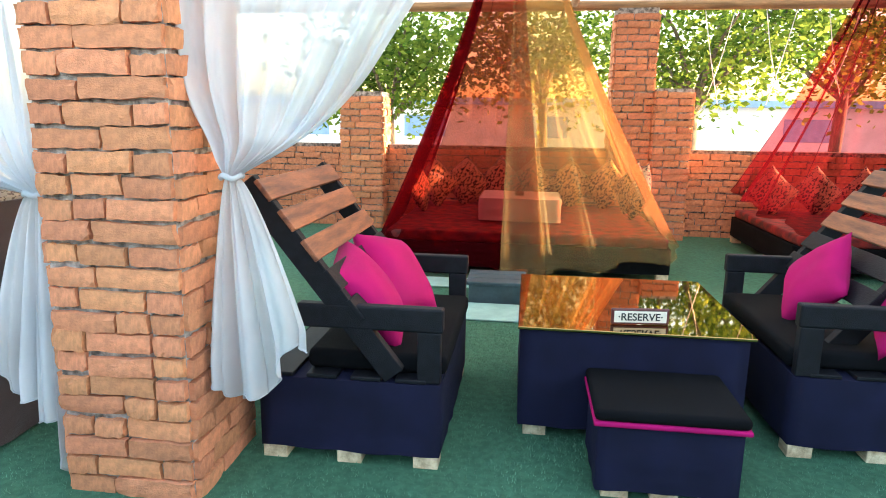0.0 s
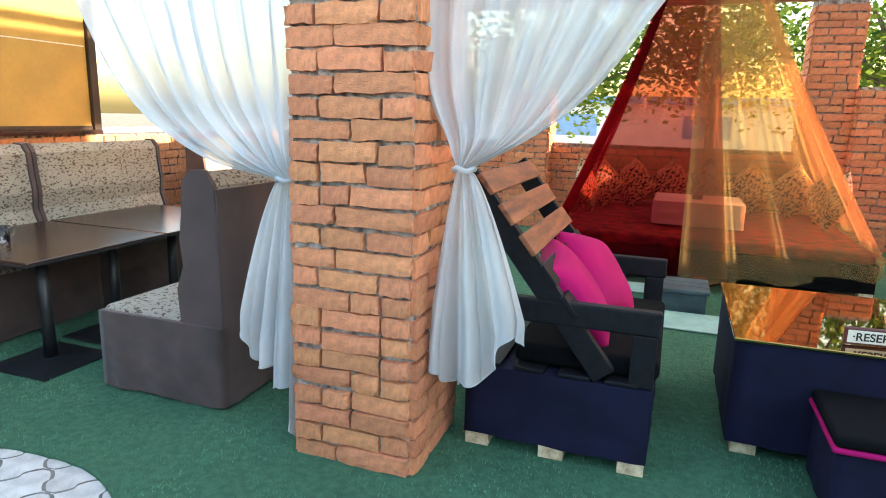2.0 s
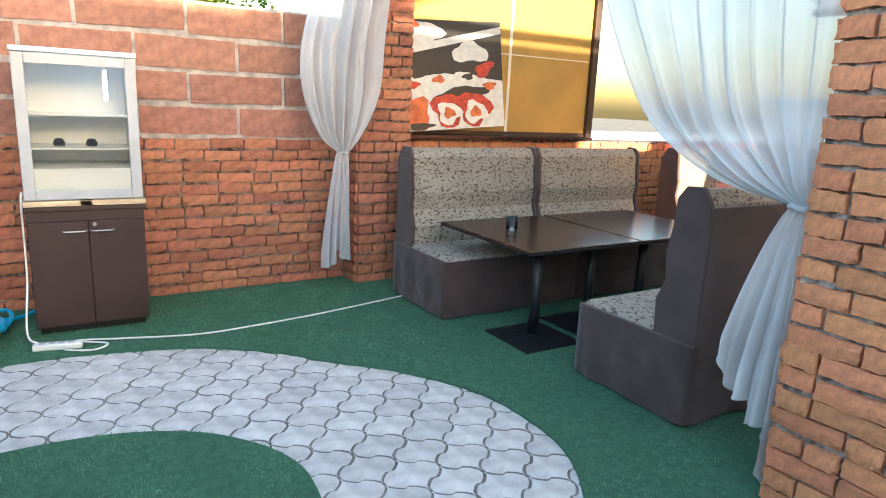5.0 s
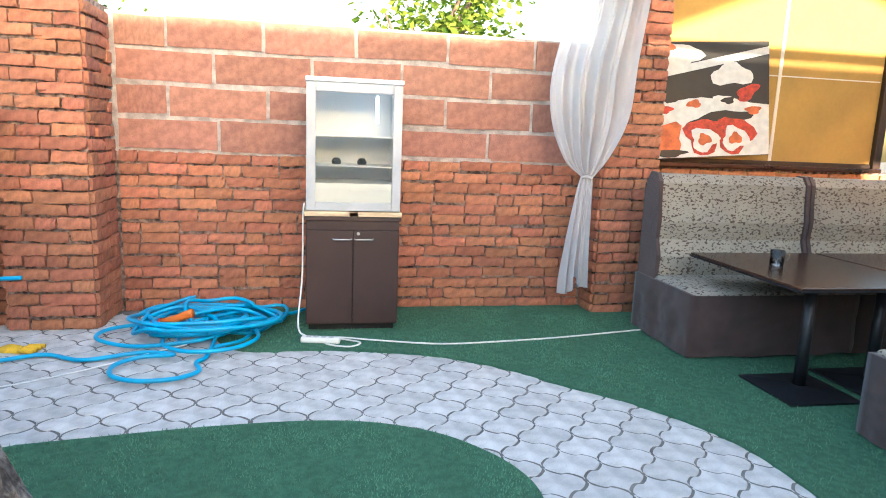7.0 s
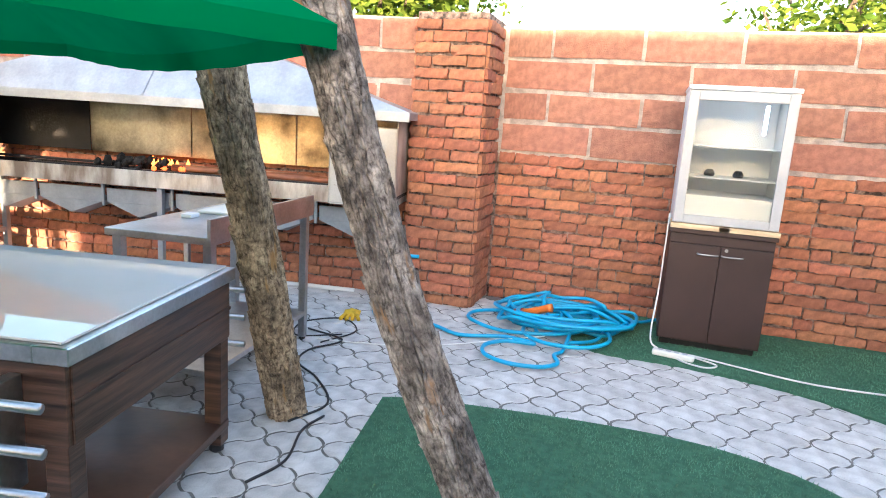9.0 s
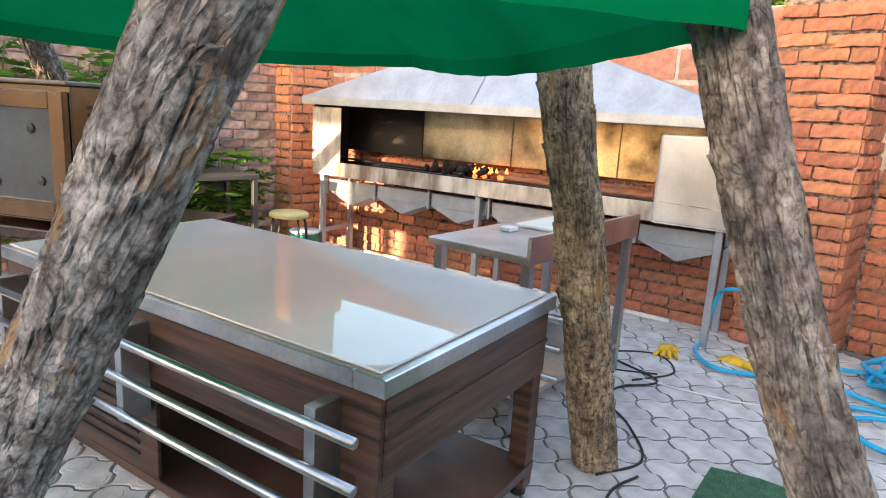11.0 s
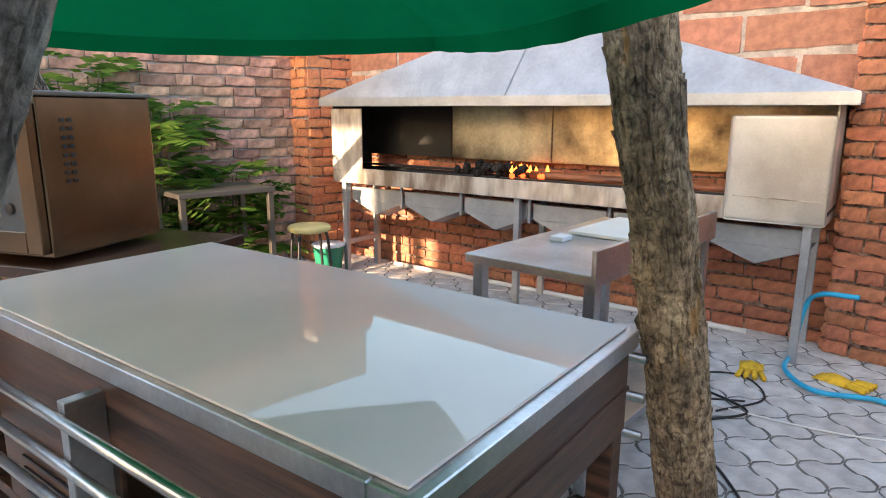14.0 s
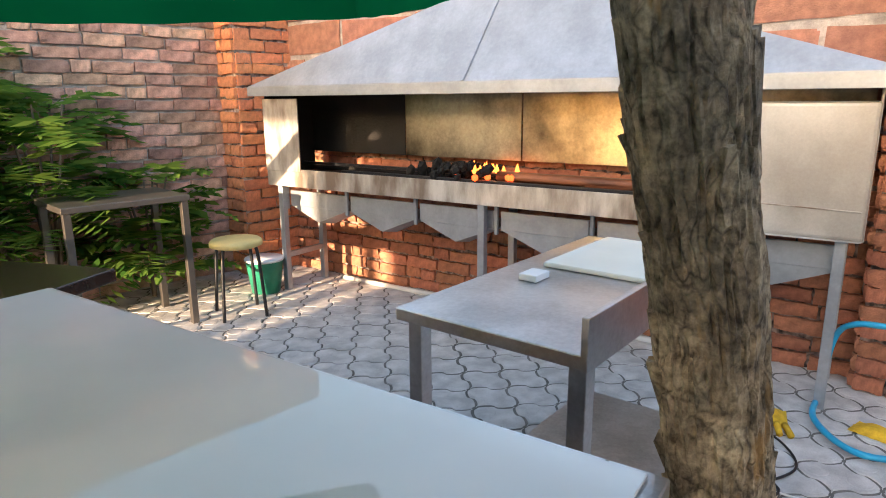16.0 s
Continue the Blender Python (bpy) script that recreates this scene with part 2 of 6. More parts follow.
M = dict(
    brick=mat("brick", (0.64, 0.255, 0.120), 0.94, var=0.22, scale=30, bump=0.5, bscale=170, rand=0.16),
    brick_wall=mat("wall_brick", (0.40, 0.160, 0.088), 0.94, var=0.28, scale=26, bump=0.6, bscale=150, rand=0.22),
    brick_old=mat("brick_old", (0.50, 0.305, 0.225), 0.95, var=0.4, scale=16, bump=0.6, bscale=110, rand=0.4),
    block=mat("block", (0.345, 0.165, 0.115), 0.95, var=0.24, scale=18, bump=0.7, bscale=110, rand=0.14),
    mortar=mat("mortar", (0.42, 0.375, 0.34), 0.98, var=0.4, col2=(0.11, 0.092, 0.08), scale=24, bump=0.7, bscale=120),
    mortar_pale=mat("mortar_pale", (0.40, 0.36, 0.33), 0.98, var=0.35, scale=12, bump=0.7, bscale=120),
    # near-black second colour paints in the shade of deep recessed joints
    mortar_red=mat("mortar_red", (0.25, 0.18, 0.15), 0.98, var=0.6, col2=(0.035, 0.026, 0.022), scale=24, bump=0.6, bscale=120),
    paver=mat("paver", (0.53, 0.51, 0.485), 0.93, var=0.26, scale=9, bump=0.3, bscale=180, rand=0.10),
    sand=mat("sand", (0.165, 0.152, 0.136), 0.98, var=0.4, scale=8, bump=0.5, bscale=120),
    turf=mat("turf", (0.068, 0.180, 0.105), 0.85, var=0.25, scale=30, bump=0.9, bscale=420, spec=0.25),
    blade=mat("turf_blade", (0.115, 0.265, 0.160), 0.7, var=0.4, scale=4, bump=0, spec=0.3),
    navy=mat("navy_cloth", (0.009, 0.009, 0.030), 0.8, var=0.3, scale=5, bump=0.25, bscale=500, spec=0.2),
    black=mat("black_cloth", (0.0035, 0.0035, 0.0045), 0.9, spec=0.12, var=0.4, scale=6, bump=0.2, bscale=500),
    blackwood=mat("black_stained_wood", (0.006, 0.006, 0.009), 0.6, spec=0.25, var=0.5, scale=4, bump=0.3, bscale=40, stretch=(6, 1, 6)),
    brownwood=wood_mat("brown_stained_wood", (0.10, 0.030, 0.013), (0.24, 0.085, 0.035), 0.5, 3.0, (8, 1.2, 8)),
    rawwood=wood_mat("raw_pallet_wood", (0.42, 0.30, 0.18), (0.60, 0.46, 0.30), 0.8, 3.0, (8, 1.5, 8)),
    pink=mat("magenta_cloth", (0.40, 0.004, 0.11), 0.85, var=0.15, scale=5, bump=0.15, bscale=400, spec=0.2),
    brown=mat("brown_velour", (0.062, 0.037, 0.034), 0.9, var=0.3, scale=5, bump=0.3, bscale=300, sheen=0.25),
    tabletop=mat("dark_tabletop", (0.035, 0.017, 0.012), 0.22, var=0.3, scale=5, bump=0.02, bscale=60),
    iron=mat("dark_iron", (0.012, 0.013, 0.016), 0.42, var=0.3, scale=8, bump=0.1, bscale=80),
    steel=mat("steel", (0.52, 0.52, 0.53), 0.33, 1.0, var=0.3, scale=3, bump=0.05, bscale=60),
    darksteel=mat("dull_dark_steel", (0.16, 0.145, 0.13), 0.4, 0.8, var=0.15, scale=6, bump=0.04),
    galv=mat("galvanised_sheet", (0.38, 0.405, 0.435), 0.46, 0.65, var=0.16, scale=5, bump=0.03, bscale=40),
    # golden tone imitates a warm reflection; the dark mottling is soot
    soot=mat("sooty_reflecting_steel", (0.56, 0.46, 0.31), 0.33, 1.0, var=0.5, scale=1.9, bump=0.05, bscale=40, col2=(0.07, 0.055, 0.04)),
    stainsteel=mat("heat_stained_steel", (0.54, 0.51, 0.46), 0.45, 0.4, var=0.2, scale=3.5, bump=0.03, bscale=60, col2=(0.20, 0.155, 0.12), stretch=(1, 2.6, 0.8)),
    palesteel=mat("pale_sheet_steel", (0.52, 0.50, 0.46), 0.5, 0.35, var=0.16, scale=2.6, bump=0.02, bscale=80, col2=(0.36, 0.33, 0.29)),
    sootblack=mat("thick_soot", (0.016, 0.014, 0.012), 0.85, var=0.5, scale=5, bump=0.2, bscale=60),
    char=mat("charcoal", (0.012, 0.011, 0.010), 0.9, var=0.5, scale=12, bump=0.8, bscale=60),
    cabinet=mat("dark_brown_laminate", (0.040, 0.020, 0.018), 0.45, var=0.2, scale=4, bump=0.03, bscale=200),
    wenge=wood_mat("dark_wood_laminate", (0.022, 0.011, 0.008), (0.085, 0.043, 0.028), 0.35, 1.6, (1.5, 1.0, 26)),
    white=mat("white_enamel", (0.78, 0.79, 0.80), 0.35, var=0.06, scale=4, bump=0.02),
    grey=mat("grey_plastic", (0.42, 0.43, 0.45), 0.4, var=0.1, scale=6, bump=0.03),
    rubber=mat("blue_hose", (0.015, 0.36, 0.62), 0.35, var=0.15, scale=9, bump=0.05),
    cablew=mat("white_cable", (0.75, 0.74, 0.70), 0.5, var=0.1, bump=0),
    cableb=mat("black_cable", (0.012, 0.012, 0.013), 0.5, var=0.1, bump=0),
    yellowglove=mat("yellow_fabric", (0.72, 0.42, 0.02), 0.85, var=0.3, scale=16, bump=0.4, bscale=120),
    orange=mat("orange_plastic", (0.75, 0.18, 0.02), 0.4, var=0.1, bump=0),
    redplastic=mat("red_plastic", (0.5, 0.02, 0.02), 0.4, var=0.1, bump=0),
    yellowwall=mat("yellow_panel", (0.46, 0.28, 0.062), 0.75, var=0.12, scale=2.5, bump=0.1, bscale=25),
    trunk=mat("tree_bark", (0.16, 0.12, 0.09), 0.95, var=0.5, scale=8, bump=0.9, bscale=30, stretch=(3, 3, 0.6)),
    beam=mat("log_wood", (0.36, 0.21, 0.10), 0.8, var=0.4, scale=4, bump=0.4, bscale=25, stretch=(0.6, 5, 5)),
    tarp=sheer("green_tarp", (0.002, 0.200, 0.066), -0.16, 0.30, 900),
    white_sheer=sheer("white_voile", (0.83, 0.845, 0.87), 0.15, 0.45),
    shadesheet=sheer("pale_shade_cloth", (0.58, 0.60, 0.62), 0.03, 0.6),
    red_net=sheer("red_net", (0.075, 0.003, 0.006), 0.46, 0.5),
    tan_net=sheer("tan_net", (0.50, 0.37, 0.17), 0.62, 0.6),
    velvet=mat("red_patterned_cotton", (0.22, 0.015, 0.012), 0.85, var=0.5, scale=9, bump=0.2, bscale=200, col2=(0.05, 0.008, 0.008)),
    whitecloth=mat("white_tablecloth", (0.72, 0.68, 0.62), 0.85, var=0.1, scale=4, bump=0.1, bscale=300),
    plank=mat("grey_decking", (0.05, 0.075, 0.085), 0.6, var=0.3, scale=4, bump=0.2, bscale=30),
    mint=mat("pale_green_mat", (0.30, 0.46, 0.40), 0.8, var=0.15, scale=8, bump=0.3, bscale=200),
    plaster=mat("pale_render", (0.62, 0.60, 0.57), 0.9, var=0.12, scale=2, bump=0.2),
    earth=mat("earth", (0.20, 0.17, 0.12), 0.98, var=0.4, scale=1.2, bump=0.5),
    bluetin=mat("blue_roof_sheet", (0.18, 0.28, 0.45), 0.45, 0.2, var=0.15, bump=0.05),
    darkwood=mat("dark_cladding", (0.035, 0.016, 0.008), 0.55, var=0.4, scale=3, bump=0.2, bscale=30, stretch=(6, 6, 0.8)),
    # orange light on the post and beam is put into this wood colour
    goldwood=mat("orange_lit_wood", (0.35, 0.14, 0.04), 0.35, var=0.3, scale=4, bump=0.1, bscale=30, stretch=(6, 6, 0.8)),
    stoolseat=mat("cream_seat", (0.66, 0.54, 0.22), 0.55, var=0.15, scale=8, bump=0.1),
    greenbin=mat("green_bucket", (0.02, 0.22, 0.14), 0.45, var=0.2, bump=0.05),
    ovenblack=mat("oven_glass", (0.085, 0.095, 0.11), 0.06, var=0.2, scale=3, bump=0.0),
    inside=mat("display_interior", (0.80, 0.79, 0.79), 0.4, 0.0, var=0.15, scale=2, bump=0.03),
    sign=mat("sign_maroon", (0.10, 0.02, 0.02), 0.4, var=0.1, bump=0),
    cream=mat("cream_paint", (0.80, 0.74, 0.62), 0.5, var=0.05, bump=0),
    inkblack=mat("black_ink", (0.01, 0.01, 0.01), 0.6, var=0.1, bump=0),
    rice=mat("print_white", (0.74, 0.72, 0.66), 0.45, var=0.12, scale=20, bump=0),
    salmon=mat("print_orange", (0.62, 0.13, 0.03), 0.45, var=0.35, scale=14, bump=0),
    roe=mat("print_red", (0.50, 0.04, 0.015), 0.45, var=0.4, scale=30, bump=0),
    nori=mat("print_black", (0.015, 0.017, 0.016), 0.4, var=0.3, bump=0),
    glass=glass_mat("clear_glass", (0.98, 0.99, 0.99), 0.97),
    
    amber=mat("amber_mirror_glass", (0.42, 0.24, 0.08), 0.03, 1.0, var=0.03, bump=0),
    fire=glow_mat("flame", (1.0, 0.20, 0.02), 1.1),
    fridgelamp=glow_mat("fridge_lamp", (0.80, 0.92, 1.0), 2.5),
    ember=glow_mat("ember", (1.0, 0.10, 0.015), 0.5),
)


def leaf_mat(name, c1, c2):
    m = bpy.data.materials.new(name)
    m.use_nodes = True
    N, L = m.node_tree.nodes, m.node_tree.links
    N.remove(N["Principled BSDF"])
    g = N.new("ShaderNodeNewGeometry")
    rp = N.new("ShaderNodeValToRGB")
    rp.color_ramp.elements[0].color, rp.color_ramp.elements[1].color = (*c1, 1), (*c2, 1)
    L.new(g.outputs["Random Per Island"], rp.inputs["Fac"])
    df, tl, mx = N.new("ShaderNodeBsdfDiffuse"), N.new("ShaderNodeBsdfTranslucent"), N.new("ShaderNodeMixShader")
    mx.inputs[0].default_value = 0.45
    L.new(rp.outputs[0], df.inputs[0])
    L.new(rp.outputs[0], tl.inputs[0])
    L.new(df.outputs[0], mx.inputs[1])
    L.new(tl.outputs[0], mx.inputs[2])
    L.new(mx.outputs[0], N["Material Output"].inputs["Surface"])
    return m


def sky_sheen_glass(name):
    """Clear glass; a white diffuse layer stands in for the bright sky reflection."""
    m = glass_mat(name, (0.97, 0.97, 0.97), 0.97, 0.012)
    N, L = m.node_tree.nodes, m.node_tree.links
    out = N["Material Output"]
    src = out.inputs["Surface"].links[0].from_node
    tr = next(n for n in N if n.type == "BSDF_TRANSPARENT")
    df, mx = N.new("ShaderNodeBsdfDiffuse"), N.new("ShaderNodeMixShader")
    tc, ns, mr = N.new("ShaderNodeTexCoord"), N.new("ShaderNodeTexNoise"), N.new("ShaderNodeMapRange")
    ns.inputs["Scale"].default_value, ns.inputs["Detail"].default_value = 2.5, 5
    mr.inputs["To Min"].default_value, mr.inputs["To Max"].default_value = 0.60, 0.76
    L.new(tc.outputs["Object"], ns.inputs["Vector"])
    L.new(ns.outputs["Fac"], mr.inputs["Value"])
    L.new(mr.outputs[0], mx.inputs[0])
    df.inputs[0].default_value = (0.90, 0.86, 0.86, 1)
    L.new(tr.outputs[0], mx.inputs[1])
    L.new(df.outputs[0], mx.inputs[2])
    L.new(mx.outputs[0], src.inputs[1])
    return m


def bark_mat(name, c1, c2, c3, scale):
    """Furrowed bark: long ridges, plates and peeled patches."""
    m = mat(name, c1, 0.95, var=0.5, scale=scale, bump=0, col2=c2, stretch=(2.2, 2.2, 1.1))
    N, L = m.node_tree.nodes, m.node_tree.links
    b = N["Principled BSDF"]
    src = b.inputs["Base Color"].links[0].from_socket
    tc = N.new("ShaderNodeTexCoord")
    mp = N.new("ShaderNodeMapping")
    mp.inputs["Scale"].default_value = (1, 1, 0.24)
    v = N.new("ShaderNodeTexVoronoi")
    v.feature = "DISTANCE_TO_EDGE"
    v.inputs["Scale"].default_value = 46
    nz = N.new("ShaderNodeTexNoise")
    nz.inputs["Scale"].default_value, nz.inputs["Detail"].default_value, nz.inputs["Roughness"].default_value = 34, 10, 0.66
    ad = N.new("ShaderNodeVectorMath")
    ad.operation = "ADD"
    n2 = N.new("ShaderNodeTexNoise")
    n2.inputs["Scale"].default_value = 7
    sc = N.new("ShaderNodeVectorMath")
    sc.operation = "SCALE"
    sc.inputs["Scale"].default_value = 0.12
    L.new(tc.outputs["Object"], n2.inputs["Vector"])
    L.new(n2.outputs["Color"], sc.inputs[0])
    L.new(tc.outputs["Object"], mp.inputs["Vector"])
    L.new(mp.outputs[0], ad.inputs[0])
    L.new(sc.outputs[0], ad.inputs[1])
    L.new(ad.outputs[0], v.inputs["Vector"])
    L.new(tc.outputs["Object"], nz.inputs["Vector"])
    cr = N.new("ShaderNodeMapRange")
    cr.inputs["From Max"].default_value = 0.16
    cr.inputs["To Max"].default_value = 0.20
    L.new(v.outputs["Distance"], cr.inputs["Value"])
    mul = N.new("ShaderNodeMath")
    mul.operation = "MULTIPLY_ADD"
    L.new(nz.outputs["Fac"], mul.inputs[0])
    mul.inputs[1].default_value = 1.6
    L.new(cr.outputs[0], mul.inputs[2])
    bp = N.new("ShaderNodeBump")
    bp.inputs["Strength"].default_value, bp.inputs["Distance"].default_value = 1.0, 0.012
    L.new(mul.outputs[0], bp.inputs["Height"])
    L.new(bp.outputs[0], b.inputs["Normal"])
    mx = N.new("ShaderNodeMix")
    mx.data_type = "RGBA"
    mx.blend_type = "MULTIPLY"
    mx.inputs[0].default_value = 0.92
    ra = N.new("ShaderNodeValToRGB")
    ra.color_ramp.elements[0].color, ra.color_ramp.elements[1].color = (0.13, 0.11, 0.10, 1), (1, 1, 1, 1)
    ra.color_ramp.elements[0].position, ra.color_ramp.elements[1].position = 0.36, 0.64
    hv = N.new("ShaderNodeMath")
    hv.operation = "MULTIPLY"
    hv.inputs[1].default_value = 0.55
    L.new(mul.outputs[0], hv.inputs[0])
    L.new(hv.outputs[0], ra.inputs["Fac"])
    L.new(src, mx.inputs[6])
    L.new(ra.outputs[0], mx.inputs[7])
    pz = N.new("ShaderNodeTexNoise")
    pz.inputs["Scale"].default_value, pz.inputs["Detail"].default_value = 13, 6
    L.new(mp.outputs[0], pz.inputs["Vector"])
    pr = N.new("ShaderNodeMapRange")
    pr.inputs["From Min"].default_value, pr.inputs["From Max"].default_value = 0.61, 0.66
    L.new(pz.outputs["Fac"], pr.inputs["Value"])
    m2 = N.new("ShaderNodeMix")
    m2.data_type = "RGBA"
    m2.inputs[7].default_value = (*c3, 1)
    L.new(pr.outputs[0], m2.inputs[0])
    L.new(mx.outputs[2], m2.inputs[6])
    L.new(m2.outputs[2], b.inputs["Base Color"])
    return m


# pale sky sheen of the top is put in as white colour
M["topglass"] = sky_sheen_glass("showcase_glass")
M["bark"] = bark_mat("grey_bark", (0.40, 0.345, 0.30), (0.14, 0.115, 0.10), (0.32, 0.19, 0.10), 7)
M["bark3"] = bark_mat("silver_bark", (0.60, 0.57, 0.56), (0.20, 0.17, 0.16), (0.42, 0.26, 0.14), 7)
M["bark2"] = bark_mat("tan_bark", (0.50, 0.38, 0.25), (0.21, 0.155, 0.10), (0.40, 0.24, 0.10), 6)
# brown in this steel stands in for the warm surroundings it reflects
M["ovensteel"] = mat("brown_reflecting_steel", (0.25, 0.17, 0.11), 0.25, 1.0, var=0.25, scale=3, bump=0.03)
M["leaf"] = leaf_mat("leaf", (0.05, 0.105, 0.016), (0.24, 0.31, 0.045))
M["fern"] = leaf_mat("pinnate_leaf", (0.035, 0.115, 0.020), (0.17, 0.27, 0.05))


def pattern_mat(name, base, dark, scale, thr, rough=0.85, metal=0.0):
    """Woven or printed cloth with small dark flecks."""
    m = mat(name, base, rough, metal, var=0.12, scale=5, bump=0.25, bscale=300)
    N, L = m.node_tree.nodes, m.node_tree.links
    b = N["Principled BSDF"]
    src = b.inputs["Base Color"].links[0].from_socket
    tc = N.new("ShaderNodeTexCoord")
    mp = N.new("ShaderNodeMapping")
    mp.inputs["Scale"].default_value = (1, 1, 1.8)
    v = N.new("ShaderNodeTexNoise")
    v.inputs["Scale"].default_value, v.inputs["Detail"].default_value, v.inputs["Distortion"].default_value = scale, 1.5, 0.6
    rp = N.new("ShaderNodeValToRGB")
    rp.color_ramp.elements[0].position, rp.color_ramp.elements[1].position = thr, thr + 0.04
    mx = N.new("ShaderNodeMix")
    mx.data_type = "RGBA"
    L.new(tc.outputs["Object"], mp.inputs["Vector"])
    L.new(mp.outputs[0], v.inputs["Vector"])
    L.new(v.outputs["Fac"], rp.inputs["Fac"])
    L.new(rp.outputs["Color"], mx.inputs[0])
    L.new(src, mx.inputs[6])
    mx.inputs[7].default_value = (*dark, 1)
    L.new(mx.outputs[2], b.inputs["Base Color"])
    return m


M["floral"] = pattern_mat("floral_jacquard", (0.31, 0.28, 0.23), (0.085, 0.06, 0.045), 42, 0.56)
M["leopard"] = pattern_mat("leopard_print", (0.46, 0.30, 0.16), (0.02, 0.014, 0.01), 26, 0.52)


# ---------------------------------------------------------------- mesh helpers
def mesh_ob(name, bm, material, parent=None, smooth=False):
    bmesh.ops.recalc_face_normals(bm, faces=bm.faces)
    me = bpy.data.meshes.new(name)
    bm.to_mesh(me)
    bm.free()
    if smooth:
        me.polygons.foreach_set("use_smooth", [True] * len(me.polygons))
    me.materials.append(M[material] if isinstance(material, str) else material)
    ob = new(name, me)
    if parent:
        ob.parent = parent
    return ob


def part(name, bm, material, parent, label="", smooth=False):
    ob = mesh_ob(name, bm, material, parent, smooth)
    if label:
        ob["label"] = label
    return ob


def data_ob(name, verts, faces, material, parent=None, smooth=False):
    me = bpy.data.meshes.new(name)
    me.from_pydata(verts, [], faces)
    if smooth:
        me.polygons.foreach_set("use_smooth", [True] * len(me.polygons))
    me.materials.append(M[material] if isinstance(material, str) else material)
    ob = new(name, me)
    if parent:
        ob.parent = parent
    return ob


def empty(name, m=None, label="", category="", group="", kind=""):
    ob = new(name)
    if m is not None:
        ob.matrix_world = m
    return tagged(ob, label, category, group, kind)


def box(x0, x1, y0, y1, z0, z1, bev=0.0, seg=2, bm=None):
    own = bmesh.new()
    r = bmesh.ops.create_cube(own, size=1.0)
    bmesh.ops.transform(own, verts=r["verts"], matrix=Matrix.Translation(((x0 + x1) / 2, (y0 + y1) / 2, (z0 + z1) / 2)) @ Matrix.Diagonal((abs(x1 - x0), abs(y1 - y0), abs(z1 - z0), 1)))
    if bev:
        bmesh.ops.bevel(own, geom=own.edges[:], offset=bev, segments=seg, affect="EDGES", profile=0.5)
    if bm is None:
        return own
    me = bpy.data.meshes.new("tmp")
    own.to_mesh(me)
    own.free()
    bm.from_mesh(me)
    bpy.data.meshes.remove(me)
    return bm


def bar(p, q, w, h, bev=0.004, bm=None):
    """A straight board from p to q with section w (level) by h."""
    p, q = Vector(p), Vector(q)
    d = q - p
    own = box(-w / 2, w / 2, -h / 2, h / 2, 0, d.length, bev)
    z = d.normalized()
    x = z.cross(Vector((0, 0, 1))) if abs(z.z) < 0.99 else Vector((1, 0, 0))
    x.normalize()
    y = z.cross(x)
    m = Matrix.Translation(p) @ Matrix((x, y, z)).transposed().to_4x4()
    bmesh.ops.transform(own, verts=own.verts, matrix=m)
    if bm is None:
        return own
    me = bpy.data.meshes.new("tmp")
    own.to_mesh(me)
    own.free()
    bm.from_mesh(me)
    bpy.data.meshes.remove(me)
    return bm


def tube(pts, r, seg=10, rough=0.0, taper=None, seed=1, caps=True):
    """A tube along points; r may shrink by taper; rough: uneven skin."""
    rng = random.Random(seed)
    bm = bmesh.new()
    rings = []
    n = len(pts)
    pv = [Vector(p) for p in pts]
    ref = Vector((0.31, 0.72, 0.62))
    for i, p in enumerate(pv):
        t = (pv[min(n - 1, i + 1)] - pv[max(0, i - 1)]).normalized()
        a = t.cross(ref)
        if a.length < 0.05:
            a = t.cross(Vector((1, 0, 0)))
        a.normalize()
        b = t.cross(a)
        rr = r if taper is None else r + (taper - r) * i / (n - 1)
        ring = []
        for k in range(seg):
            th = 2 * math.pi * k / seg
            q = rr
            if rough:
                q *= 1 + rough * noise.noise(Vector((math.cos(th) * 2.2 + seed, math.sin(th) * 2.2, i * 0.23))) + rough * 0.35 * noise.noise(Vector((math.cos(th) * 7, math.sin(th) * 7 + seed, i * 0.9)))
            ring.append(bm.verts.new(p + a * math.cos(th) * q + b * math.sin(th) * q))
        rings.append(ring)
    for i in range(n - 1):
        for k in range(seg):
            bm.faces.new((rings[i][k], rings[i][(k + 1) % seg], rings[i + 1][(k + 1) % seg], rings[i + 1][k]))
    if caps:
        bm.faces.new(rings[0][::-1])
        bm.faces.new(rings[-1])
    return bm


def spline(pts, n):
    """Smooth points through the given ones."""
    P = [Vector(p) for p in pts]
    P = [P[0] * 2 - P[1]] + P + [P[-1] * 2 - P[-2]]
    out = []
    for i in range(1, len(P) - 2):
        for k in range(n):
            t = k / n
            a, b, c, d = P[i - 1], P[i], P[i + 1], P[i + 2]
            out.append(0.5 * ((2 * b) + (c - a) * t + (2 * a - 5 * b + 4 * c - d) * t * t + (3 * b - a - 3 * c + d) * t ** 3))
    out.append(P[-2])
    return out


def lathe(profile, seg=24, at=(0, 0, 0)):
    bm = bmesh.new()
    rings = [[bm.verts.new((at[0] + r * math.cos(2 * math.pi * k / seg), at[1] + r * math.sin(2 * math.pi * k / seg), at[2] + z)) for k in range(seg)] for r, z in profile]
    for i in range(len(rings) - 1):
        for k in range(seg):
            bm.faces.new((rings[i][k], rings[i][(k + 1) % seg], rings[i + 1][(k + 1) % seg], rings[i + 1][k]))
    bm.faces.new(rings[0][::-1])
    bm.faces.new(rings[-1])
    return bm


